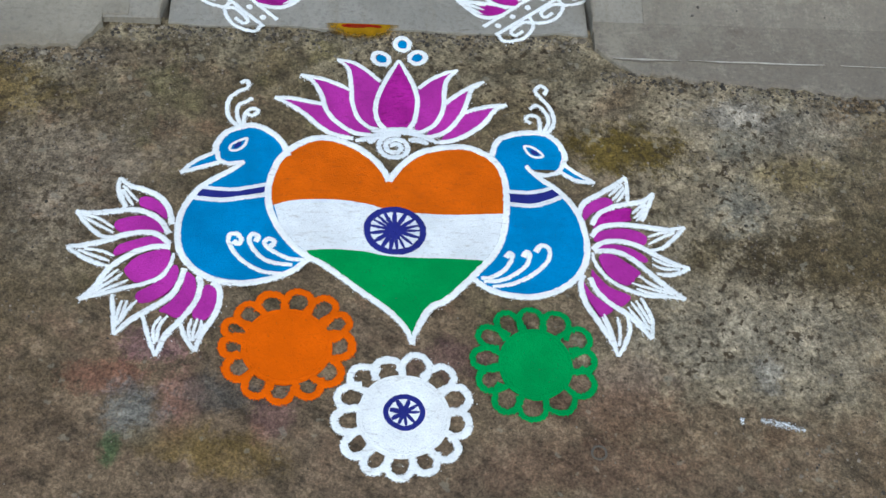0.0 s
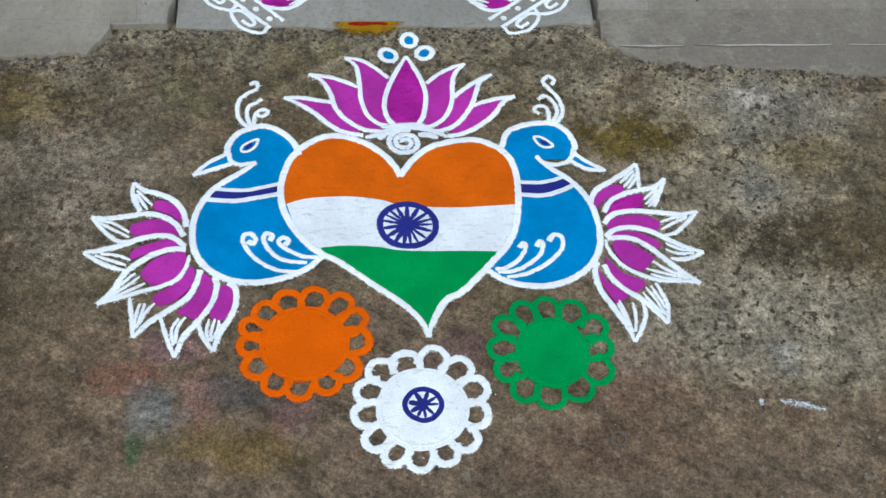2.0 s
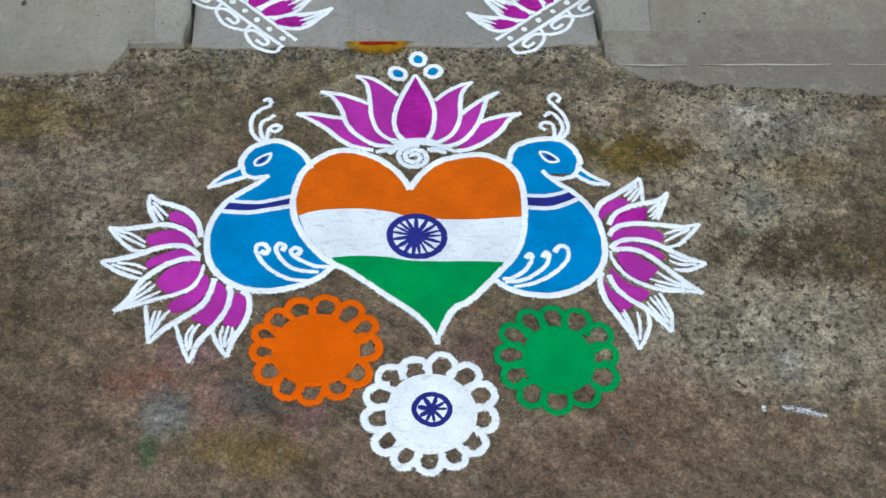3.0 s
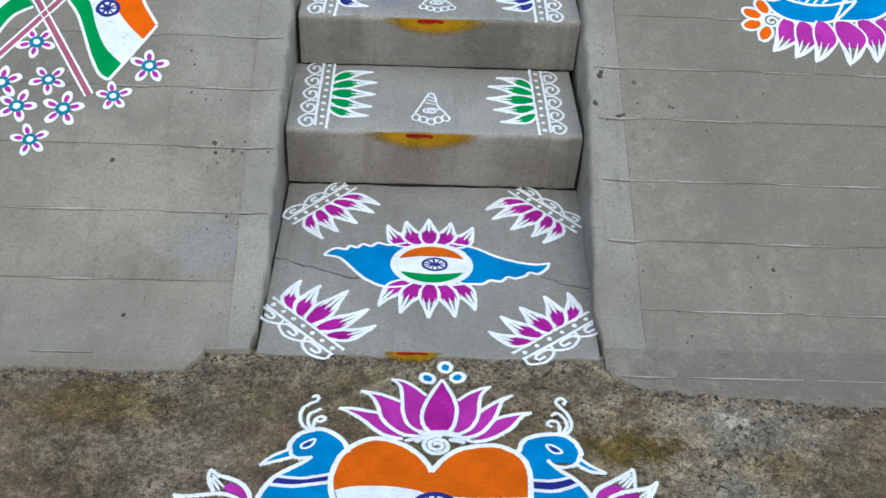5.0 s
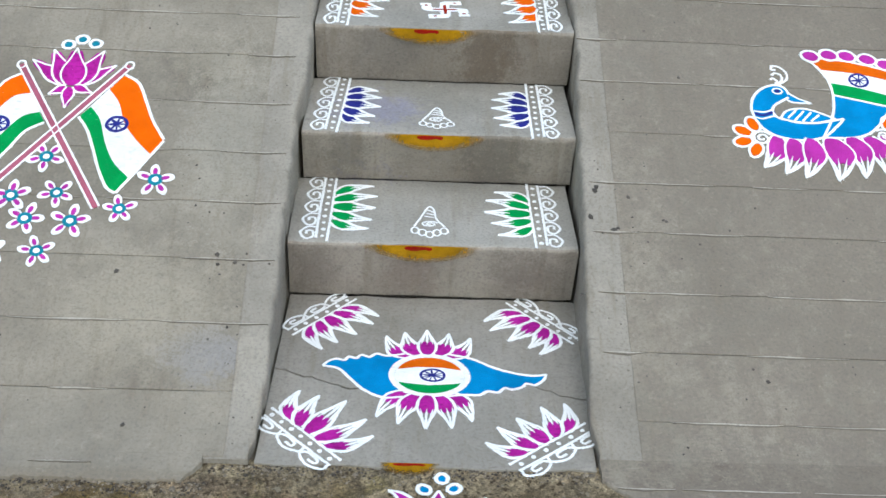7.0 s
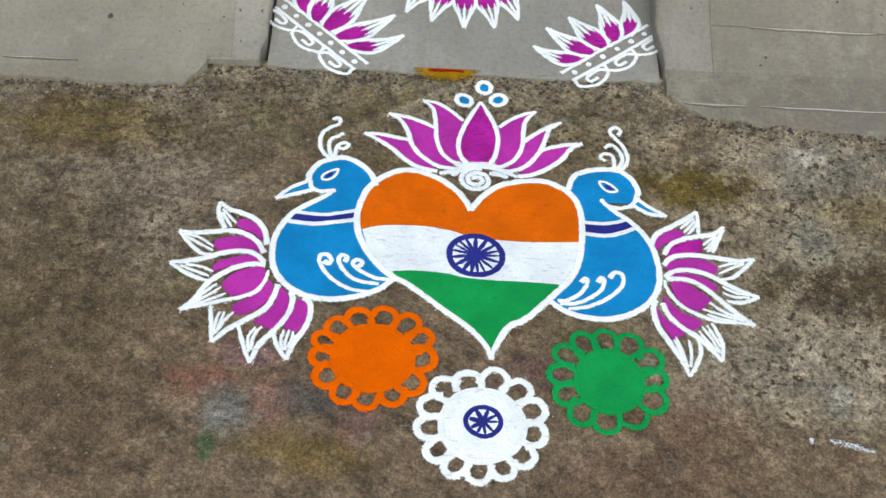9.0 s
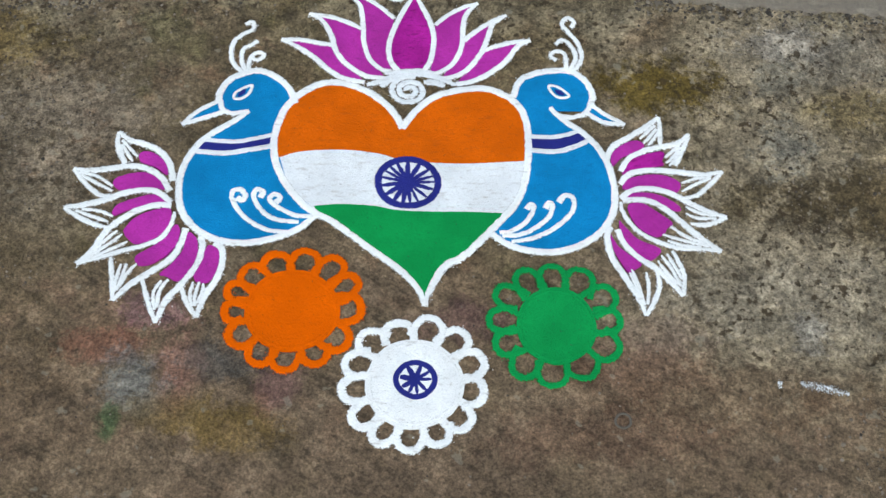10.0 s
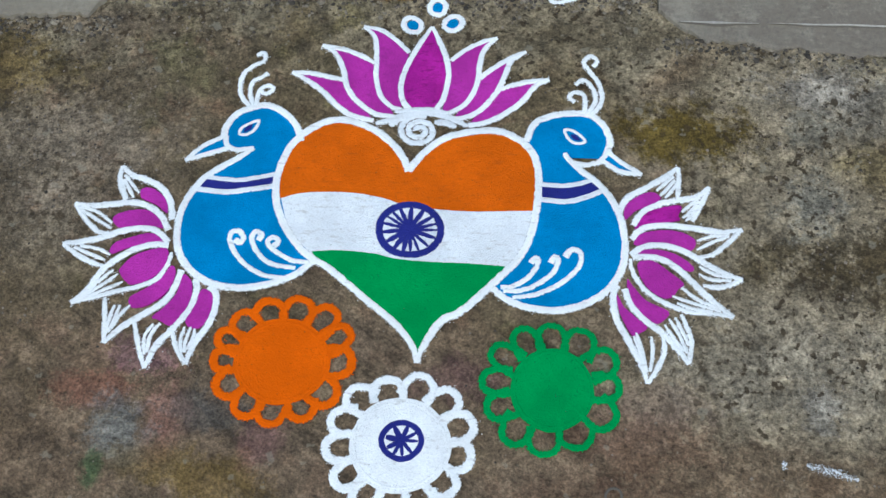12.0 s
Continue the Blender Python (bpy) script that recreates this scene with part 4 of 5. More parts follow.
tail_petal(fan_west, [(-256, -525), (-249, -500), (-236, -478), (-230, -457), (-231, -438), (-240, -429)], [(-256, -525), (-269, -504), (-277, -483)], [(-262, -475), (-257, -457), (-251, -439), (-245, -432), (-234, -440), (-233, -457), (-240, -475), (-249, -482)],
           [[(-261, -511), (-265, -497), (-262, -480)], [(-259, -511), (-259, -497), (-255, -480)], [(-256, -507), (-251, -493), (-250, -482)]])
fan_east = drawing("tail_drawing", "spread magenta powder petals with long white tips", "floor drawing", "ground", (293, -375), "pair of tails")
tail_petal(fan_east, [(313, -259), (294, -274), (269, -290), (249, -303), (239, -323)], [(313, -259), (312, -281), (310, -304)], [(246, -315), (254, -305), (268, -296), (281, -293), (290, -300), (282, -308), (260, -318), (247, -330)],
           [[(307, -271), (297, -280), (285, -291)], [(308, -276), (300, -286), (289, -298)], [(310, -281), (304, -290), (295, -301)]])
tail_petal(fan_east, [(349, -285), (331, -299), (306, -304), (285, -310), (267, -321), (256, -338)], [(349, -285), (337, -309), (326, -331)], [(258, -337), (265, -325), (285, -315), (313, -310), (310, -324), (311, -329), (290, -334), (262, -343)],
           [[(336, -299), (325, -309), (314, -319)], [(335, -303), (326, -316), (315, -327)], [(334, -309), (327, -321), (318, -331)]], MAGENTA)
tail_petal(fan_east, [(384, -340), (362, -344), (335, -341), (311, -338), (287, -337), (266, -342), (253, -356)], [(384, -340), (364, -360), (346, -374), (325, -378)], [(256, -359), (266, -348), (293, -343), (314, -346), (328, -355), (326, -366), (315, -370), (289, -362), (261, -364)],
           [[(368, -347), (348, -350), (330, -356)], [(368, -349), (347, -358), (329, -368)]])
tail_petal(fan_east, [(380, -405), (357, -396), (335, -383), (315, -370), (292, -363), (268, -365), (252, -377)], [(380, -405), (356, -414), (334, -413)], [(255, -375), (268, -369), (288, -369), (308, -376), (324, -389), (322, -395), (307, -391), (291, -382), (271, -376)],
           [[(367, -402), (347, -398), (331, -389)], [(367, -406), (343, -405), (330, -398)]])
tail_petal(fan_east, [(367, -451), (347, -435), (329, -417), (310, -396), (291, -382), (271, -378), (254, -379)], [(367, -451), (340, -447), (313, -445), (284, -433), (265, -418), (253, -396), (251, -381)], [(260, -386), (277, -383), (293, -394), (312, -411), (305, -418), (301, -425), (291, -430), (275, -422), (264, -407)],
           [[(354, -442), (328, -431), (309, -416)], [(353, -444), (324, -436), (298, -427)], [(343, -445), (320, -442), (303, -435)]])
tail_petal(fan_east, [(313, -509), (303, -494), (285, -473), (263, -455), (249, -437), (244, -419)], [(313, -509), (317, -483), (313, -465), (307, -449)], [(247, -407), (253, -415), (268, -433), (293, -446), (288, -456), (276, -461), (260, -448), (248, -430)],
           [[(312, -496), (303, -473), (293, -455)], [(314, -487), (307, -469), (300, -453)], [(309, -494), (295, -475), (288, -462)]])
tail_petal(fan_east, [(266, -533), (259, -509), (245, -481), (233, -456), (230, -430), (235, -415)], [(266, -533), (279, -512), (286, -494), (285, -476)], [(234, -426), (242, -441), (253, -452), (268, -466), (259, -473), (252, -477), (243, -463), (236, -445)],
           [[(265, -519), (261, -495), (255, -473)], [(263, -512), (257, -491), (252, -477)], [(269, -519), (273, -495), (272, -477)]])


# -- three looped rosettes --
def rosette(label, centre, rx, ry, hollows, tips, colour, stroke):
    """A round bed of powder ringed by hand-drawn loops: the hollow of each loop and its outermost point."""
    cx, cy = centre
    b = drawing("rosette_drawing", label, "floor drawing", "ground", centre, "three rosettes")
    disc = fill(b, "disc", oval(cx, cy, rx, ry, 0, 60, 0.04, len(tips)), colour, 2)
    line(disc, "ridge", oval(cx, cy, rx * 0.9, ry * 0.9, 0, 60, 0.03, len(tips)), 3.6, colour, True, layer=5)
    for k, (h, t) in enumerate(zip(hollows, tips)):
        h, t = Vector(h), Vector(t)
        out = (t - h).normalized()
        side = Vector((-out.y, out.x))
        wide = 0.25 * ((Vector(hollows[k - 1]) - h).length + (Vector(hollows[(k + 1) % len(hollows)]) - h).length)
        reach = (t - h).length - stroke * 0.55
        inward = max(6.0, (h - Vector(centre)).length - 0.93 * (rx + ry) / 2)
        at = lambda f, o: tuple(h + out * f + side * o)
        path = spline([at(-inward, -wide * 0.95), at(-inward * 0.1, -wide * 1.0), at(reach * 0.72, -wide * 0.72), at(reach, 0), at(reach * 0.72, wide * 0.72), at(-inward * 0.1, wide * 1.0), at(-inward, wide * 0.95)])
        line(b, "loop", path, stroke * (1 + 0.08 * math.sin(k * 5.1)), colour, layer=3 + 2 * (k % 2))
    return b


rosette("bright orange powder rosette with looped edge", (-147, -518), 55, 51,
        [(-165, -458), (-132, -456), (-102, -467), (-86, -489), (-82, -517), (-98, -552), (-120, -569), (-153, -575), (-180, -567), (-203, -546), (-211, -518), (-208, -495), (-194, -473)],
        [(-163, -441), (-127, -438), (-89, -450), (-69, -476), (-62, -515), (-80, -565), (-120, -590), (-159, -596), (-189, -587), (-218, -560), (-229, -520), (-226, -487), (-206, -461)], VIVID, 8.6)
rosette("green powder rosette with looped edge", (159, -543), 47, 48,
        [(130, -488), (159, -482), (191, -487), (216, -510), (218, -539), (213, -570), (184, -594), (150, -602), (120, -589), (102, -564), (98, -535), (108, -507)],
        [(121, -469), (158, -463), (196, -469), (233, -500), (238, -539), (226, -586), (180, -612), (149, -621), (111, -609), (84, -571), (77, -535), (88, -496)], GREEN, 7.0)
white_rosette = rosette("white powder rosette with a navy wheel centre", (-8, -611), 56, 53,
        [(-24, -549), (10, -548), (39, -563), (57, -589), (56, -621), (40, -651), (16, -667), (-14, -673), (-41, -663), (-61, -645), (-72, -616), (-69, -586), (-54, -561)],
        [(-26, -532), (21, -529), (56, -549), (76, -582), (75, -618), (54, -665), (16, -687), (-19, -693), (-53, -683), (-80, -657), (-94, -619), (-90, -589), (-74, -555)], WHITE, 8.4)
wheel(white_rosette, *(-6, -606), 25, 24, 9, 7, 5.2)

# -- loose chalk traces on the ground --
smear = drawing("chalk_smear", "short scuffed streak of white chalk dust", "chalk mark", "ground", (458, -625))
line(smear, "streak", spline([(434, -620), (449, -625), (467, -628), (488, -635)]), 9, PALE, ends=(0.4, 0.3), layer=0, dense=0.27, grains=False)
line(smear, "streak", spline([(408, -617), (410, -621), (408, -626)]), 6, PALE, ends=(0.4, 0.4), layer=0, dense=0.27, grains=False)

ring_mark = drawing("ring_mark", "faint dark ring scratched on the yard", "ground mark", "ground", (225, -660))
line(ring_mark, "ring", oval(225, -660, 9, 8.5, 0, 30, 0.1, 4), 1.7, GRIME, True, layer=-1)

# -- turmeric and vermilion marks on the edges --
def mark(y, z, x0, x1, drop, red, lean, on_top=False):
    b = tagged(new("turmeric_mark"), "yellow turmeric smear with a vermilion dab", "paste mark", "turmeric marks on the edges")
    cx = (x0 + x1) / 2
    b.matrix_world = Matrix.Translation((cx, y, z)) @ (Matrix.Identity(4) if on_top else Matrix.Rotation(radians(90) - lean, 4, "X"))
    ORIGIN[b.name] = (0, 0)
    half = (x1 - x0) * 620
    pts = spline([(-half, -2), (-half * 0.8, -drop * 480), (-half * 0.4, -drop * 900), (0, -drop * 1150), (half * 0.45, -drop * 920), (half * 0.85, -drop * 500), (half, -2), (half * 0.5, 0), (0, 0), (-half * 0.5, 0)], True)
    fill(b, "smear", pts, TURMERIC, -2)
    rx = red * 1000
    fill(b, "dab", spline([(rx - 28, -2), (rx - 27, -drop * 260), (rx - 6, -drop * 330), (rx + 12, -drop * 240), (rx + 25, -drop * 300), (rx + 27, -3), (rx, -1)], True), VERMILION, 0)
    return b


for (yn, zn), yf, low, (x0, x1, drop) in zip(NOSE[:3], FOOT[:3], (0.0, 0.15, 0.284), ((-0.130, 0.072, 0.033), (-0.103, 0.086, 0.033), (-0.118, 0.076, 0.033))):
    mark(yn + 0.0002, zn - 0.003, x0, x1, drop, -0.006, math.atan2(yf - yn, zn - low))
mark(0.004, 0.0036, -0.092, 0.000, 0.026, 0.001, 0, True)


# -- winged globe on the landing --
globe = drawing("winged_globe_drawing", "banded globe with two blue powder wings", "floor drawing", "landing", (-8, 257))
gx, gy = (-8, 256)
ring = oval(gx, gy, 75, 63, 0, 60, 0.015)
inner = oval(gx, gy, 67, 56, 0, 60, 0.015)
fill(globe, "orange_band", [q for q in inner if q[1] >= gy + 16] + [(gx - 25, gy + 25), (gx + 25, gy + 25)], ORANGE, 2)
fill(globe, "green_band", [q for q in inner if q[1] <= gy - 20] + [(gx + 40, gy - 27), (gx, gy - 31), (gx - 40, gy - 27)], GREEN, 2)
fill(globe, "white_band", ring, WHITE, 1)
line(globe, "outline", ring, 12, closed=True, layer=7)
wheel(globe, gx + 6, gy, 26, 21, 11, 5, 3)
for name, up, low in (("wing", [(-220, 279), (-208, 294), (-195, 301), (-177, 298), (-170, 309), (-155, 305), (-144, 316), (-128, 310), (-114, 321), (-92, 315), (-58, 323)], [(-58, 188), (-98, 185), (-136, 207), (-165, 242), (-188, 270), (-220, 279)]),
                      ("wing", [(23, 327), (77, 312), (121, 285), (165, 268), (199, 263), (225, 268)], [(225, 268), (217, 250), (200, 234), (183, 237), (173, 226), (154, 218), (139, 222), (125, 208), (105, 211), (88, 199), (55, 198), (22, 191)])):
    u, v = spline(up), spline(low)
    w = fill(globe, name, u + [(gx, gy + 30), (gx, gy - 30)] + v if name == "wing" and u[0][0] < gx - 100 else u + v + [(gx, gy - 30), (gx, gy + 30)], BLUE, 0)
    line(w, "outline", u, 6, ends=(0.8, 0.8), layer=4)
    line(w, "outline", v, 6, ends=(0.8, 0.8), layer=4)
for label, tips, bases in (("small magenta powder lotus above the globe", [(-96, 382), (-58, 396), (-12, 405), (33, 395), (77, 382)], [(-56, 323), (-38, 330), (-13, 332), (13, 331), (36, 323)]),
                           ("small magenta powder lotus below the globe", [(-109, 127), (-68, 108), (-16, 96), (33, 99), (72, 120)], [(-55, 194), (-37, 186), (-13, 182), (12, 184), (35, 191)])):
    b = drawing("lotus_drawing", label, "floor drawing", "landing", bases[2], "lotuses round the globe")
    for k in (0, 4, 1, 3, 2):
        root = Vector(bases[k]) * 0.86 + Vector((gx, gy)) * 0.14
        leaf(b, tuple(root), tips[k], 39, MAGENTA, 0.52, 5.0, 3, 0.13 * (2 - k) * (1 if tips[2][1] > gy else -1), 1 + 5 * (2 - abs(k - 2)), inset=0.36)


# -- border pieces: two lines with dots, scallops outside, a lotus inside --
def border(label, plane, a, b, tips, colour, group, gap=22, scallop=26, turns=4, half=0.31):
    """a, b: ends of the inner line in mm; tips: of the lotus petals, in order from a to b."""
    pa, pb = Vector(a), Vector(b)
    d = (pb - pa)
    n = Vector((-d.y, d.x)).normalized()
    long = d.length
    d = d / long
    tips = [Vector(q) for q in tips]
    hand = 1 if (sum(tips, Vector((0, 0))) / len(tips) - pa).dot(n) > 0 else -1
    n = n * hand
    thing = drawing("border_drawing", label, "floor drawing", plane, tuple(pa + (pb - pa) / 2), group)
    at = lambda u, v: tuple(pa + d * (u * long) + n * v)
    line(thing, "inner_line", spline([at(-0.02, 0), at(0.5, 0.8), at(1.02, 0)]), 5.0, layer=4)
    line(thing, "outer_line", spline([at(0.0, -gap), at(0.5, -gap - 1), at(0.98, -gap)]), 5.0, layer=4)
    count = max(6, int(long / 27))
    for k in range(count):
        x, y = at((k + 0.5) / count, -gap / 2)
        dot(thing, x + math.sin(k * 5) * 0.8, y, 4.6 + 0.7 * math.sin(k * 3.3))
    for k in range(turns):
        u0, u1 = k / turns + 0.02, (k + 1) / turns - 0.01
        m = (u0 + u1) / 2
        pts = [at(u0, -gap - 2), at(u0, -gap - scallop * 0.6), at(m, -gap - scallop), at(u1, -gap - scallop * 0.65), at(m + (u1 - m) * 0.7, -gap - scallop * 0.22), at(m - (m - u0) * 0.25, -gap - scallop * 0.26), at(m - (m - u0) * 0.3, -gap - scallop * 0.6), at(m + (u1 - m) * 0.25, -gap - scallop * 0.62)]
        line(thing, "scallop", spline(pts, step=2), 4.8, layer=3 + k % 2)
    c = (len(tips) - 1) / 2
    for k in sorted(range(len(tips)), key=lambda k: -abs(k - c)):
        f = (k - c) / c
        base = at(0.5 + f * half * 0.85, 3)
        leaf(thing, base, tuple(tips[k]), long * half * (3.5 if colour is MAGENTA else 3.2) * (1 - 0.25 * abs(f)) / len(tips), colour, 0.48 if colour is MAGENTA else 0.55, 6.0, 3, -0.32 * f * hand, 1 + 5 * int(2 - 2 * abs(f)), inset=0.33 if colour is MAGENTA else 0.36)
    return thing


CORNERS = "border pieces in the landing corners"
border("magenta lotus border piece in white on the front of the landing", "landing", *[(-170, 9), (-304, 144)], [(-112, 74), (-127, 119), (-167, 171), (-220, 185), (-258, 199)], MAGENTA, CORNERS, 23, 29, 3)
border("magenta lotus border piece in white beside the landing front", "landing", *[(137, 8), (283, 122)], [(94, 63), (118, 106), (156, 133), (205, 167), (251, 180)], MAGENTA, CORNERS, 23, 29, 3)
border("magenta lotus border piece in white under the first riser", "landing", *[(-287, 379), (-167, 510)], [(-225, 331), (-195, 354), (-158, 383), (-125, 422), (-114, 450)], MAGENTA, CORNERS, 20, 25, 3)
border("magenta lotus border piece in white at the landing back", "landing", *[(288, 374), (161, 511)], [(217, 333), (196, 353), (155, 374), (119, 409), (107, 442)], MAGENTA, CORNERS, 20, 25, 3)
SIDES = "border pieces on the treads"
border("green lotus border piece in white on a tread", "tread_1", *[(-223, 787), (-227, 515)], [(-137, 748), (-127, 702), (-130, 651), (-136, 601), (-142, 564)], GREEN, SIDES, 24, 34, 5, 0.25)
border("green lotus border piece in white across a tread", "tread_1", *[(211, 775), (212, 511)], [(134, 738), (114, 700), (108, 648), (121, 602), (133, 554)], GREEN, SIDES, 24, 34, 5, 0.25)
border("navy lotus border piece in white on a tread", "tread_2", *[(-205, 1041), (-221, 752)], [(-136, 967), (-127, 929), (-128, 881), (-139, 832), (-150, 798)], NAVY, SIDES, 26, 34, 5, 0.25)
border("navy lotus border piece in white across a tread", "tread_2", *[(217, 1036), (212, 751)], [(148, 975), (130, 941), (127, 895), (130, 844), (142, 809)], NAVY, SIDES, 26, 34, 5, 0.25)
border("orange lotus border piece in white on a tread", "tread_3", *[(-205, 1385), (-212, 1013)], [(-131, 1286), (-121, 1234), (-118, 1175), (-130, 1117), (-142, 1069)], VIVID, SIDES, 24, 32, 5, 0.25)
border("orange lotus border piece in white across a tread", "tread_3", *[(245, 1406), (235, 1014)], [(178, 1300), (160, 1245), (156, 1185), (158, 1120), (167, 1061)], VIVID, SIDES, 24, 32, 5, 0.25)


# -- small shell drawings on the treads --
def shell(plane, centre, wide, high, group):
    cx, cy = centre
    b = drawing("shell_drawing", "small white line drawing of a shell on a tread", "floor drawing", plane, centre, group)
    top = cy + high * 0.55
    line(b, "outline", spline([(cx - wide * 0.45, cy - high * 0.2), (cx - wide * 0.25, cy + high * 0.15), (cx - wide * 0.02, top), (cx + wide * 0.14, top - high * 0.12), (cx + wide * 0.2, cy + high * 0.1), (cx + wide * 0.45, cy - high * 0.2)]), 4, layer=4)
    for k in range(3):
        line(b, "stripe", spline([(cx - wide * (0.05 + 0.05 * k), top - high * (0.12 + 0.12 * k)), (cx + wide * 0.13, top - high * (0.2 + 0.1 * k))]), 3.4, layer=3)
    line(b, "coil", spiral(cx, cy - high * 0.1, wide * 0.26, 1.8, 0.4, 0.62), 3.6, layer=3)
    for k in range(5):
        a = -2 + k
        line(b, "bead", oval(cx + a * wide * 0.21, cy - high * (0.34 + 0.07 * (2 - abs(a))), wide * 0.11, high * 0.11, 0, 14), 3.4, closed=True, layer=4)
    return b


shell("tread_1", (-12, 601), 74, 112, "shell drawings")
shell("tread_2", (0, 835), 74, 92, "shell drawings")

# -- crossed line charm on the third tread --
charm = drawing("charm_drawing", "red and white line charm on the third tread", "floor drawing", "tread_3", (17, 1130))
cx, cy = (17, 1130)


def charm_arm(turn, reach=44, hook=40):
    c, q = round(math.cos(turn)), round(math.sin(turn))
    return [(cx + x * c - y * q, cy + x * q + y * c) for x, y in ((0, 0), (reach * 0.5, 1), (reach, 0), (reach + 1, -hook * 0.5), (reach + 3, -hook))]


for k in range(4):
    pts = charm_arm(k * math.pi / 2)
    w = line(charm, "arm", spline(pts[:3]) + spline(pts[2:])[1:], 24, WHITE, layer=2, ends=(1, 1.15))
    line(w, "core", spline(charm_arm(k * math.pi / 2, 30, 0)[:3]), 9, VERMILION, ends=(1, 0.7), layer=5, label="red powder core")
    line(w, "core", spline([pts[3], (pts[3][0] * 0.6 + pts[4][0] * 0.4, pts[3][1] * 0.6 + pts[4][1] * 0.4)]), 9, VERMILION, layer=5, label="red powder core")

# -- crossed flags on one ramp --
flags = drawing("crossed_flags_drawing", "two crossed banded flags on mauve poles in powder", "ramp drawing", "slope", (-819, 747))
fly = spline([(-693, 917), (-660, 893), (-638, 845), (-615, 789), (-584, 735)])
foot = spline([(-583, 732), (-607, 688), (-635, 637), (-663, 589)])
lead = spline([(-663, 589), (-683, 603), (-706, 647), (-726, 699), (-748, 753), (-773, 791)])
hoist = spline([(-773, 791), (-721, 875), (-693, 917)])
cut_1 = spline([(-721, 873), (-694, 834), (-674, 779), (-643, 733), (-605, 692)])
cut_2 = spline([(-752, 821), (-727, 785), (-706, 723), (-680, 670), (-641, 628)])
low_end = [(-663, 589)]
EAST_FLAG = (fly, foot, lead, hoist, cut_1, cut_2, low_end, (-689, 774))
WEST_FLAG = (spline([(-916, 913), (-952, 884), (-971, 831), (-993, 776), (-1024, 728), (-1057, 693)]), spline([(-1057, 693), (-1038, 651), (-1010, 600), (-991, 564)]), spline([(-991, 564), (-962, 609), (-929, 655), (-904, 695), (-879, 745), (-843, 772)]),
             spline([(-843, 772), (-880, 847), (-916, 913)]), spline([(-888, 855), (-922, 843), (-948, 805), (-976, 751), (-1004, 690), (-1041, 654)]), spline([(-858, 801), (-892, 787), (-923, 741), (-959, 673), (-985, 630), (-1013, 604)]), [(-991, 564)], (-939, 764))
for fly, foot, lead, hoist, cut_1, cut_2, low_end, hub in (EAST_FLAG, WEST_FLAG):
    f = fill(flags, "flag", fly + foot + lead + hoist, PALE, 0, "white flag cloth area")
    fill(f, "orange_band", fly + foot[: len(foot) // 3] + cut_1[::-1], VIVID, 2)
    fill(f, "green_band", cut_2 + low_end + lead, GREEN, 2)
    line(f, "outline", fly, 6, layer=4)
    line(f, "outline", foot, 6, layer=4)
    line(f, "outline", lead, 6, layer=4)
    wheel(f, *hub, 25, 23, 8, 7, 4.5)
for k, (top, end) in enumerate((((-925, 938), (-696, 550)), ((-688, 945), (-949, 553)))):
    p, q = Vector(top), Vector(end)
    side = (q - p).normalized()
    side = Vector((-side.y, side.x))
    pole = line(flags, "pole", spline([top, end]), 13, MAUVE, layer=5 + k)
    for o in (-7.5, 7.5):
        line(pole, "edging", spline([tuple(p + side * o), tuple(q + side * o)]), 4, layer=7 + k)
    line(pole, "finial", oval(*top, 9, 11), 4, closed=True, layer=8 + k)
b = drawing("lotus_drawing", "magenta powder lotus between two flag poles", "ramp drawing", "slope", (-808, 913))
for base, tip, wide, layer in (((-820, 888), (-904, 954), 40, 0), ((-789, 889), (-717, 944), 34, 0), ((-816, 884), (-862, 986), 46, 1), ((-792, 885), (-751, 987), 46, 1), ((-805, 881), (-812, 993), 56, 2),
                              ((-814, 875), (-851, 853), 22, 1), ((-808, 875), (-809, 814), 26, 2), ((-799, 877), (-757, 860), 22, 1)):
    leaf(b, base, tip, wide, MAGENTA, 0.9, 4.5, 0, layer=1 + 5 * layer)
for x, y in [(-834, 1003), (-805, 1020), (-774, 1009)]:
    d = drawing("bud_drawing", "small teal powder bud on the ramp", "ramp drawing", "slope", (x, y), "buds over the ramp lotus")
    fill(d, "bud", oval(x, y, 9, 9), TEAL, 1)
    line(d, "outline", oval(x, y, 13, 12, 0, 24, 0.1, x), 6, closed=True, layer=4)


def floret(x, y, turn, wide):
    """A little five-petalled flower with a teal ring."""
    b = drawing("floret_drawing", "small white powder flower with teal ring and magenta petal hearts", "ramp drawing", "slope", (x, y), "florets below the flags")
    for k in range(5):
        a = turn + 2 * math.pi * k / 5 + 0.1 * math.sin(k * 3 + x)
        r = wide * (0.66 + 0.06 * math.sin(k * 7 + y))
        px, py = x + r * math.cos(a), y + r * math.sin(a)
        p = fill(b, "petal", oval(px, py, wide * 0.40, wide * 0.25, a, 20, 0.12, k + x), WHITE, 1)
        fill(p, "heart", oval(px - 0.08 * wide * math.cos(a), py - 0.08 * wide * math.sin(a), wide * 0.25, wide * 0.125, a, 12, 0.12, k), PURPLE, 4)
    c = fill(b, "centre", oval(x, y, wide * 0.40, wide * 0.38, 0, 20), TEAL, 4)
    fill(c, "pip", oval(x, y, wide * 0.19, wide * 0.18, 0, 14), WHITE, 6)


for k, (x, y) in enumerate([(-820, 679), (-872, 575), (-781, 585), (-832, 518), (-741, 515), (-648, 549), (-586, 627), (-891, 438), (-793, 440), (-940, 522)]):
    floret(x, y, (0.9, 0.35, 0.95, 1.3, 0.2, 0.5, 0.35, 0.5, 0.6, 0.3)[k], 38 + 3 * math.sin(k * 2.2))

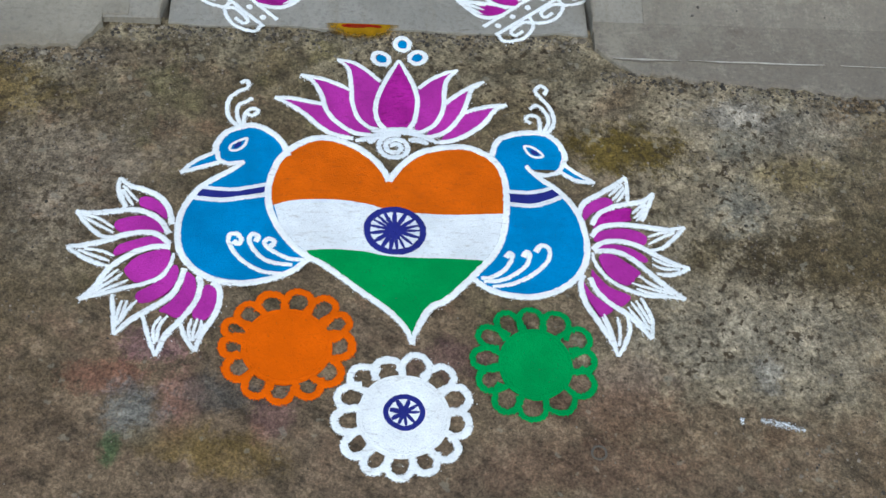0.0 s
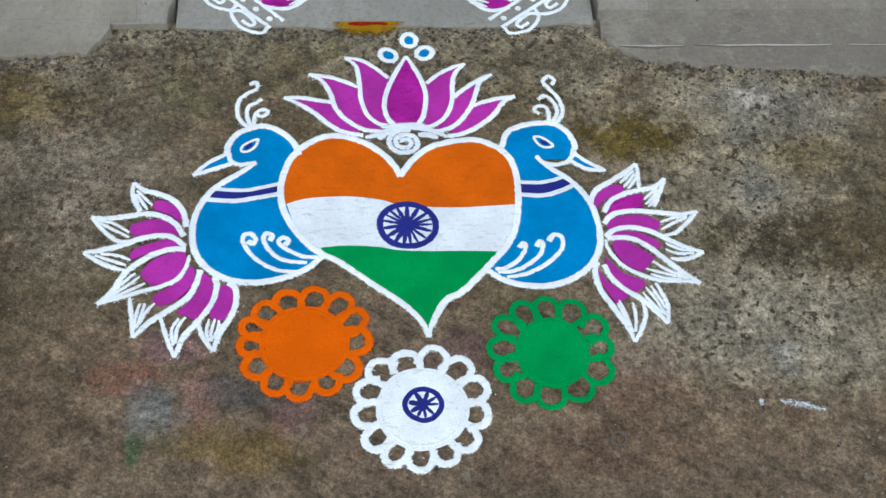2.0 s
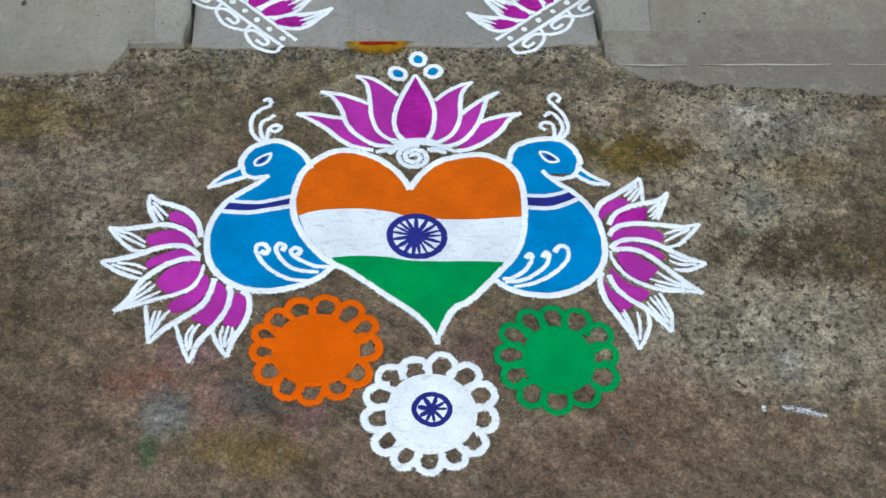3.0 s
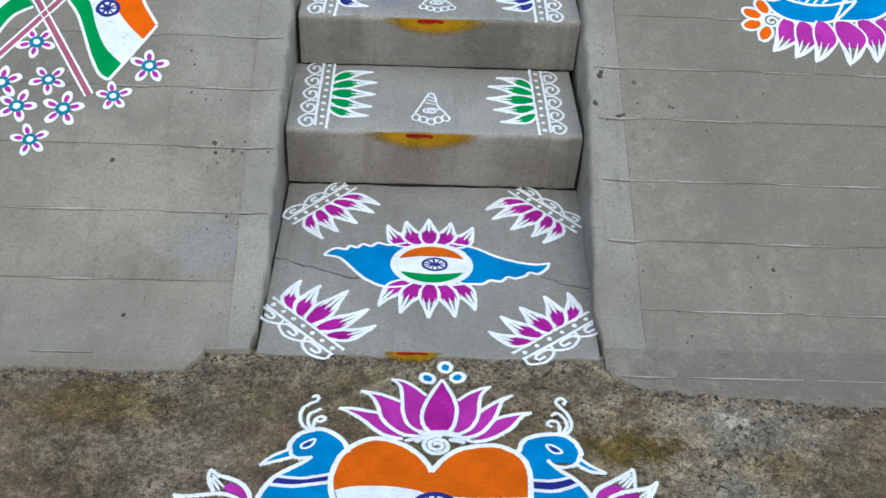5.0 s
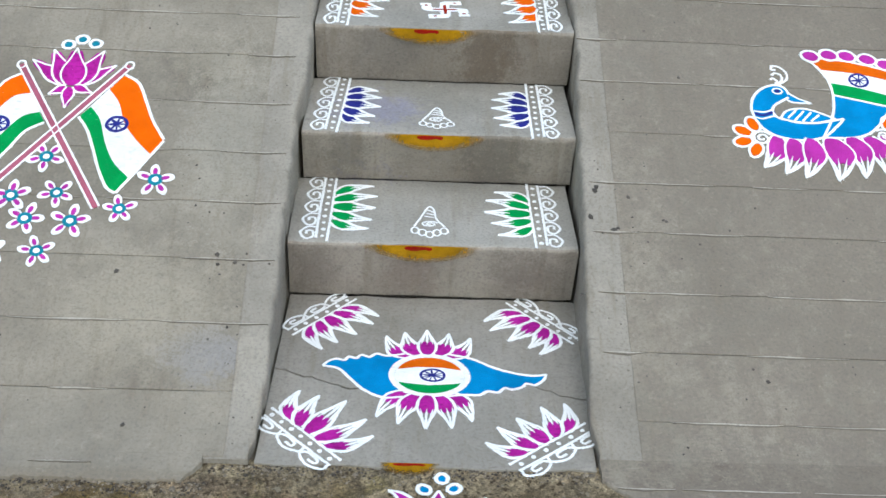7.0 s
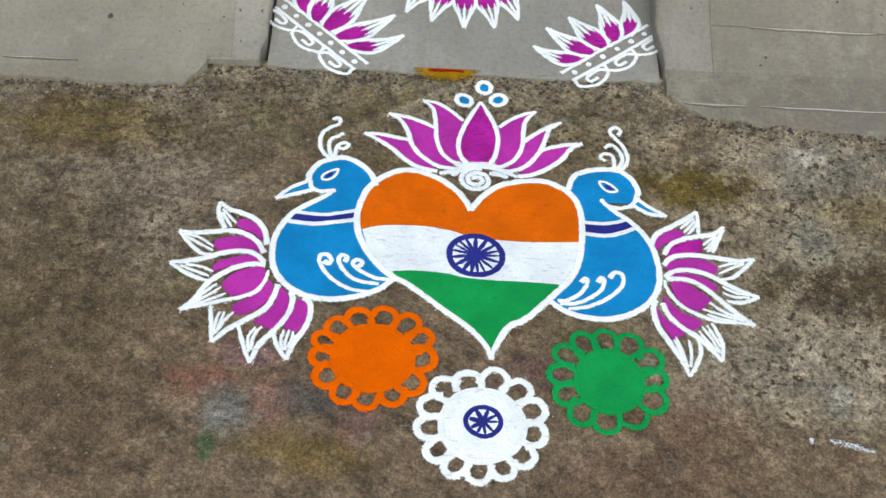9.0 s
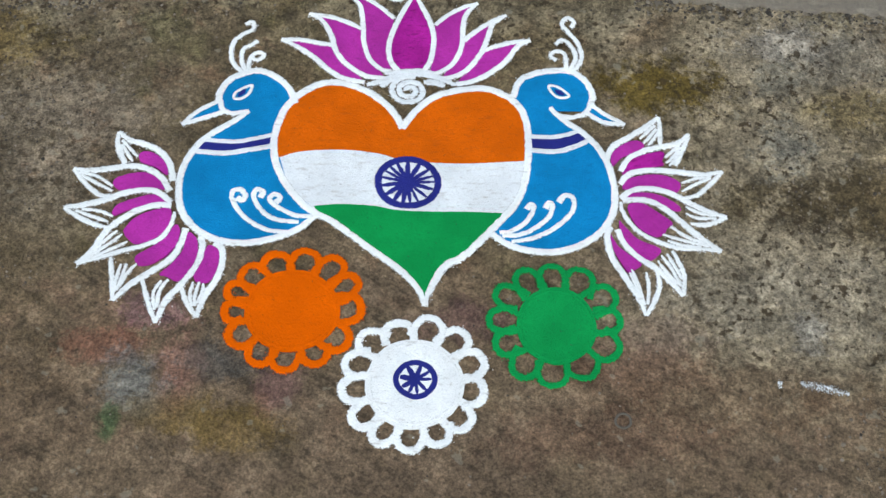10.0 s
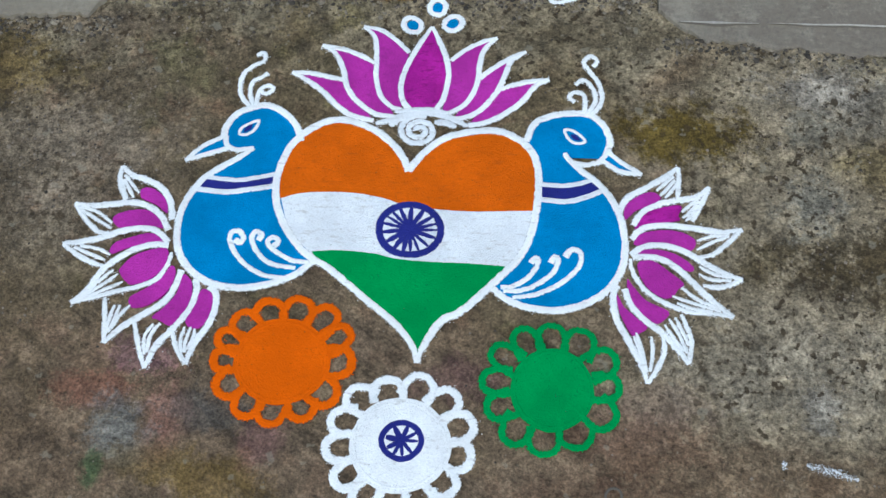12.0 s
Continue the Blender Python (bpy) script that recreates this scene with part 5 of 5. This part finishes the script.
# -- peacock with a banded tail on the other ramp --
pea = drawing("peacock_drawing", "blue powder peacock with an orange, white and green tail", "ramp drawing", "slope", (874, 863))
neck = spline([(709, 848), (704, 882), (714, 917), (737, 943), (766, 955), (788, 948), (796, 928)])
throat = spline([(794, 919), (765, 899), (752, 883), (756, 861), (773, 852)])
back = spline([(773, 852), (807, 845), (850, 846), (910, 860)])
under = spline([(910, 860), (887, 834), (854, 804), (806, 793), (756, 801), (725, 821), (709, 848)])
fill(pea, "body", neck + throat + back + under, BLUE, 1)
for pts in (neck, throat, back, under):
    line(pea, "outline", pts, 5.5, layer=5)
bk = spline([(795, 932), (816, 916), (843, 903)]) + spline([(843, 903), (805, 904), (789, 912)])
q = fill(pea, "beak", bk, BLUE, 1)
line(q, "outline", bk, 4, layer=5)
eye = fill(pea, "eye", oval(*(771, 937), 6, 5), NAVY, 4)
line(eye, "outline", oval(*(771, 937), 11, 8), 3.4, closed=True, layer=5)
line(pea, "neck_band", spline([(709, 867), (729, 863), (755, 875)]), 7, NAVY, layer=4, label="navy neck band")
line(pea, "neck_line", spline([(708, 875), (730, 872), (755, 882)]), 4, layer=5)
line(pea, "neck_line", spline([(711, 856), (727, 853), (757, 864)]), 4, layer=5)
top_w, low_w = spline([(766, 856), (781, 876), (810, 886), (844, 881), (892, 858)]), spline([(892, 858), (843, 845), (798, 845), (766, 856)])
w = fill(pea, "wing", top_w + low_w, BLUE, 0)
line(w, "outline", top_w, 4.5, layer=5)
line(w, "outline", low_w, 4.5, layer=6)
for one, two in zip([(783, 857), (797, 850), (815, 849), (834, 850)], [(805, 881), (822, 879), (838, 876), (855, 869)]):
    line(w, "feather", spline([one, two]), 4.5, layer=5)
for pts in ([(776, 956), (798, 974), (800, 996), (786, 1012), (770, 1014), (768, 1003), (778, 1003)], [(772, 956), (787, 972), (786, 988), (772, 992), (766, 985)], [(768, 955), (775, 966), (768, 976), (760, 972)]):
    line(pea, "crest", spline(pts, step=2), 4.5, layer=5)
tail_l = spline([(854, 803), (884, 863), (897, 915), (897, 968), (879, 1012), (851, 1048)])
tail_r = spline([(1096, 989), (1054, 958), (1030, 914), (1010, 876), (980, 837), (948, 813), (906, 804), (854, 803)])
rim = spline([(851, 1048), (872, 1045), (940, 1039), (1018, 1020), (1096, 989)])
t_1, t_2, t_3 = spline([(881, 1008), (959, 1000), (1024, 985), (1063, 969)]), spline([(898, 968), (962, 955), (1037, 932)]), spline([(899, 931), (953, 918), (1023, 900)])
plume = fill(pea, "tail", tail_l + rim + tail_r, BLUE, 0)
fill(plume, "orange_band", rim + t_1[::-1], ORANGE, 2)
fill(plume, "white_band", t_1 + t_2[::-1], WHITE, 2)
fill(plume, "green_band", t_2 + t_3[::-1], GREEN, 2)
for pts, wide in ((tail_l, 5.5), (tail_r, 5.5), (rim, 5), (t_3, 5)):
    line(plume, "outline", pts, wide, layer=5)
wheel(plume, *(967, 979), 24, 22, 8, 6, 4)
for k, (x, y) in enumerate([(867, 1050), (911, 1056), (953, 1054), (1000, 1046), (1040, 1031), (1084, 1007)]):
    s = fill(plume, "scallop", oval(x, y, 18, 14, -0.25), PURPLE, 6)
    line(s, "outline", oval(x, y, 22, 17, -0.25, 26, 0.08, k), 5, closed=True, layer=8)
seat = drawing("lotus_drawing", "magenta powder lotus seat with white tips under the peacock", "ramp drawing", "slope", (863, 755))
for level, tip, base, wide in zip((1, 6, 11, 1, 6, 11, 16), [(707, 713), (752, 697), (794, 687), (1027, 735), (976, 703), (925, 691), (865, 681)], [(752, 801), (786, 795), (825, 797), (976, 809), (952, 809), (914, 806), (869, 800)], (52, 52, 52, 48, 52, 54, 66)):
    leaf(seat, base, tip, wide, PURPLE, 0.6, 4.8, 4, 0.25, layer=level)
for spots, hub, hand in (([(700, 836), (675, 815), (672, 785), (697, 762)], (715, 796), 1), ([(1008, 853), (1033, 836), (1039, 806), (1015, 782)], (992, 813), -1)):
    b = drawing("half_flower_drawing", "half flower of orange powder petals and a white spiral", "ramp drawing", "slope", hub, "half flowers beside the peacock")
    hx, hy = hub
    for k, (x, y) in enumerate(spots):
        a = math.atan2(y - hy, x - hx)
        s = fill(b, "petal", oval(x, y, 18, 11, a), VIVID, 1 + 4 * (k % 2))
        line(s, "outline", oval(x, y, 22.5, 14.5, a, 26, 0.08, k), 5, closed=True, layer=4 + 4 * (k % 2))
    line(b, "spiral", spiral(hx, hy, 22, 1.9, 0.5 if hand > 0 else 2.4, 0.95, hand), 4.5, layer=4)


# ---- pale worn lines along the joints of the ramps ----
def worn_joints(side, joints, base, low=0.0, lift=0.0, share=0.62, wide=0.85):
    rnd = random.Random(7 + side)
    for s in joints:
        x = 0.322
        while x < 1.5 and low < s < 1.35:
            long = rnd.uniform(0.05, 0.28)
            if rnd.random() < share:
                COUNT[0] += 1
                pts, verts, faces, dirt = 14, [], [], []
                for k in range(pts):
                    px = x + long * k / (pts - 1)
                    lean = -0.012 * (px - 0.4) * 0.6 * (1 if side > 0 else -0.4)
                    w = wide * (0.0022 + 0.0014 * wobble(px * 60, 3 + side)) * math.sin(math.pi * (k + 0.3) / (pts - 0.4)) ** 0.5
                    c = s + lean + 0.001 * wobble(px * 25, 8) - 0.0012
                    thick = (0.0014 + 0.001 * wobble(px * 45, 5 + side)) * math.sin(math.pi * (k + 0.3) / (pts - 0.4)) ** 0.5
                    dirt += [(px, c - w - 2 * thick, -0.0008 + lift), (px, c - w - thick, 0.0011 + lift), (px, c - w * 0.7, 0.0005 + lift)]
                    for o, h in ((-w, -0.001 + lift), (-w * 0.5, 0.0012 + lift), (w * 0.5, 0.0012 + lift), (w, -0.001 + lift)):
                        verts.append(on_ramp(px * side, c + o, h))
                for k in range(pts - 1):
                    faces += [(k * 4 + m, k * 4 + m + 1, k * 4 + m + 5, k * 4 + m + 4) for m in range(3)]
                mesh_ob("worn_joint", verts, faces, JOINT, base)
                grime = [on_ramp(px * side, c_low, h) for px, c_low, h in dirt]
                mesh_ob("dirt_line", grime, [(k * 3 + m, k * 3 + m + 1, k * 3 + m + 4, k * 3 + m + 3) for k in range(pts - 1) for m in range(2)], GRIME, base)
            x += long + rnd.uniform(0.0, 0.1)


worn_joints(1, JOINTS_R[1:10], RAMP_R)
worn_joints(-1, JOINTS_L[1:10], RAMP_L)
worn_joints(1, [-0.052], RAMP_R, -0.1, 0.002, 1.0)
worn_joints(-1, [-0.018], RAMP_L, -0.1, 0.002, 0.8, 0.5)


# ---- grit on the ground and flecks on the cement ----
def scatter(name, label, category, count, place, size, material, seed):
    rnd = random.Random(seed)
    verts, faces = [], []
    for _ in range(count):
        x, y, z, up = place(rnd)
        r = size * rnd.uniform(0.4, 1.0) ** 1.5 * (2.0 if rnd.random() < 0.04 else 1)
        turn, flat = rnd.uniform(0, 6.3), rnd.uniform(0.25, 0.5)
        n0 = len(verts)
        for k in range(5):
            a = turn + 6.283 * k / 5
            q = r * rnd.uniform(0.6, 1.15)
            verts.append((x + q * math.cos(a), y + q * math.sin(a) * up, z + q * math.sin(a) * math.sqrt(max(0, 1 - up * up)) - r * 0.1))
        verts.append((x, y - r * flat * math.sqrt(max(0, 1 - up * up)), z + r * flat))
        faces += [(n0 + k, n0 + (k + 1) % 5, n0 + 5) for k in range(5)]
    return tagged(mesh_ob(name, verts, faces, material), label, category, kind="stuff")


def on_ground(rnd):
    while True:
        x, y = rnd.uniform(-0.95, 1.0), rnd.uniform(-0.9, -0.01)
        edge = abs(y + 0.05) < 0.07
        busy = (x / 0.45) ** 2 + ((y + 0.4) / 0.36) ** 2 < 1
        if busy and rnd.random() < 0.8:
            continue
        if y < -0.48 and x < 0.4 and rnd.random() < 0.75:
            continue
        if noise.noise((x * 6, y * 6, 2)) + (0.3 if edge else 0) + (0.15 if x > 0.35 else 0) > rnd.uniform(-0.5, 0.6):
            return x, y, -0.0015, 1.0


def on_cement(rnd):
    side = rnd.choice((-1, 1))
    x, s = rnd.uniform(0.33, 1.2) * side, abs(rnd.gauss(0, 0.7))
    x = x if rnd.random() < 0.5 else side * rnd.uniform(0.33, 0.5)
    p = on_ramp(x, min(s, 1.4) + 0.02, 0.0006)
    return (*p, COS)


def grit_material(name, dark, light):
    m, t, bsdf = nodes_of(name)
    geo = t.nodes.new("ShaderNodeNewGeometry")
    col = mixed(t, geo.outputs["Random Per Island"], dark, light)
    col = mixed(t, ramp_of(t, noise_of(t, geo.outputs["Position"], 400, 3), 0.35, 0.65, 0.4, 0), col, dark)
    t.links.new(col, bsdf.inputs["Base Color"])
    bsdf.inputs["Roughness"].default_value = 0.9
    return m


scatter("pale_grit", "pale chips of broken cement strewn on the yard", "grit", 4500, on_ground, 0.0024, grit_material("pale_chips", (0.09, 0.07, 0.05), (0.24, 0.195, 0.15)), 3)
scatter("dark_grit", "dark crumbs of earth strewn on the yard", "grit", 2600, on_ground, 0.0021, grit_material("dark_crumbs", (0.02, 0.016, 0.012), (0.07, 0.055, 0.04)), 4)
scatter("dark_flecks", "small dark flecks on the cement ramps", "flecks", 170, on_cement, 0.0036, grit_material("dark_flecks", (0.03, 0.025, 0.02), (0.09, 0.078, 0.065)), 5)


def chips(rnd):
    x, s = CHIPS.pop()
    return (*on_ramp(x / 1000, s / 1000, 0.0008), COS)


CHIPS = [(333, 636), (337, 645), (319, 567), (375, 540), (367, 536), (403, 622), (443, 643), (500, 468), (549, 970), (1182, 890), (633, 189), (608, 542), (-401, 426), (-438, 444), (-602, 1084), (-600, 1080), (-495, 565), (472, 564), (478, 560), (291, 375), (883, 787), (-564, 65), (-630, 399)]
scatter("dirt_chips", "dark chipped spots in the cement ramps", "chips", len(CHIPS), chips, 0.0085, grit_material("dark_chips", (0.035, 0.03, 0.025), (0.08, 0.07, 0.06)), 6)


def on_edge(rnd):
    x = rnd.uniform(-0.9, 0.95)
    edge = -0.012 if -0.40 < x < 0.30 else (-0.058 if x < 0 else -0.075 - 0.04 * min(1, max(0, (x - 0.35) / 0.35)))
    return x, edge - abs(rnd.gauss(0, 0.016)) + 0.006, -0.001, 1.0


scatter("edge_rubble", "crumbled cement bits along the foot of ramps and landing", "rubble", 950, on_edge, 0.0040, grit_material("rubble_bits", (0.06, 0.048, 0.035), (0.25, 0.21, 0.155)), 8)
scatter("edge_crumbs", "dark earth crumbs along the foot of ramps and landing", "crumbs", 800, on_edge, 0.0036, grit_material("earth_crumbs", (0.02, 0.016, 0.012), (0.06, 0.048, 0.035)), 9)
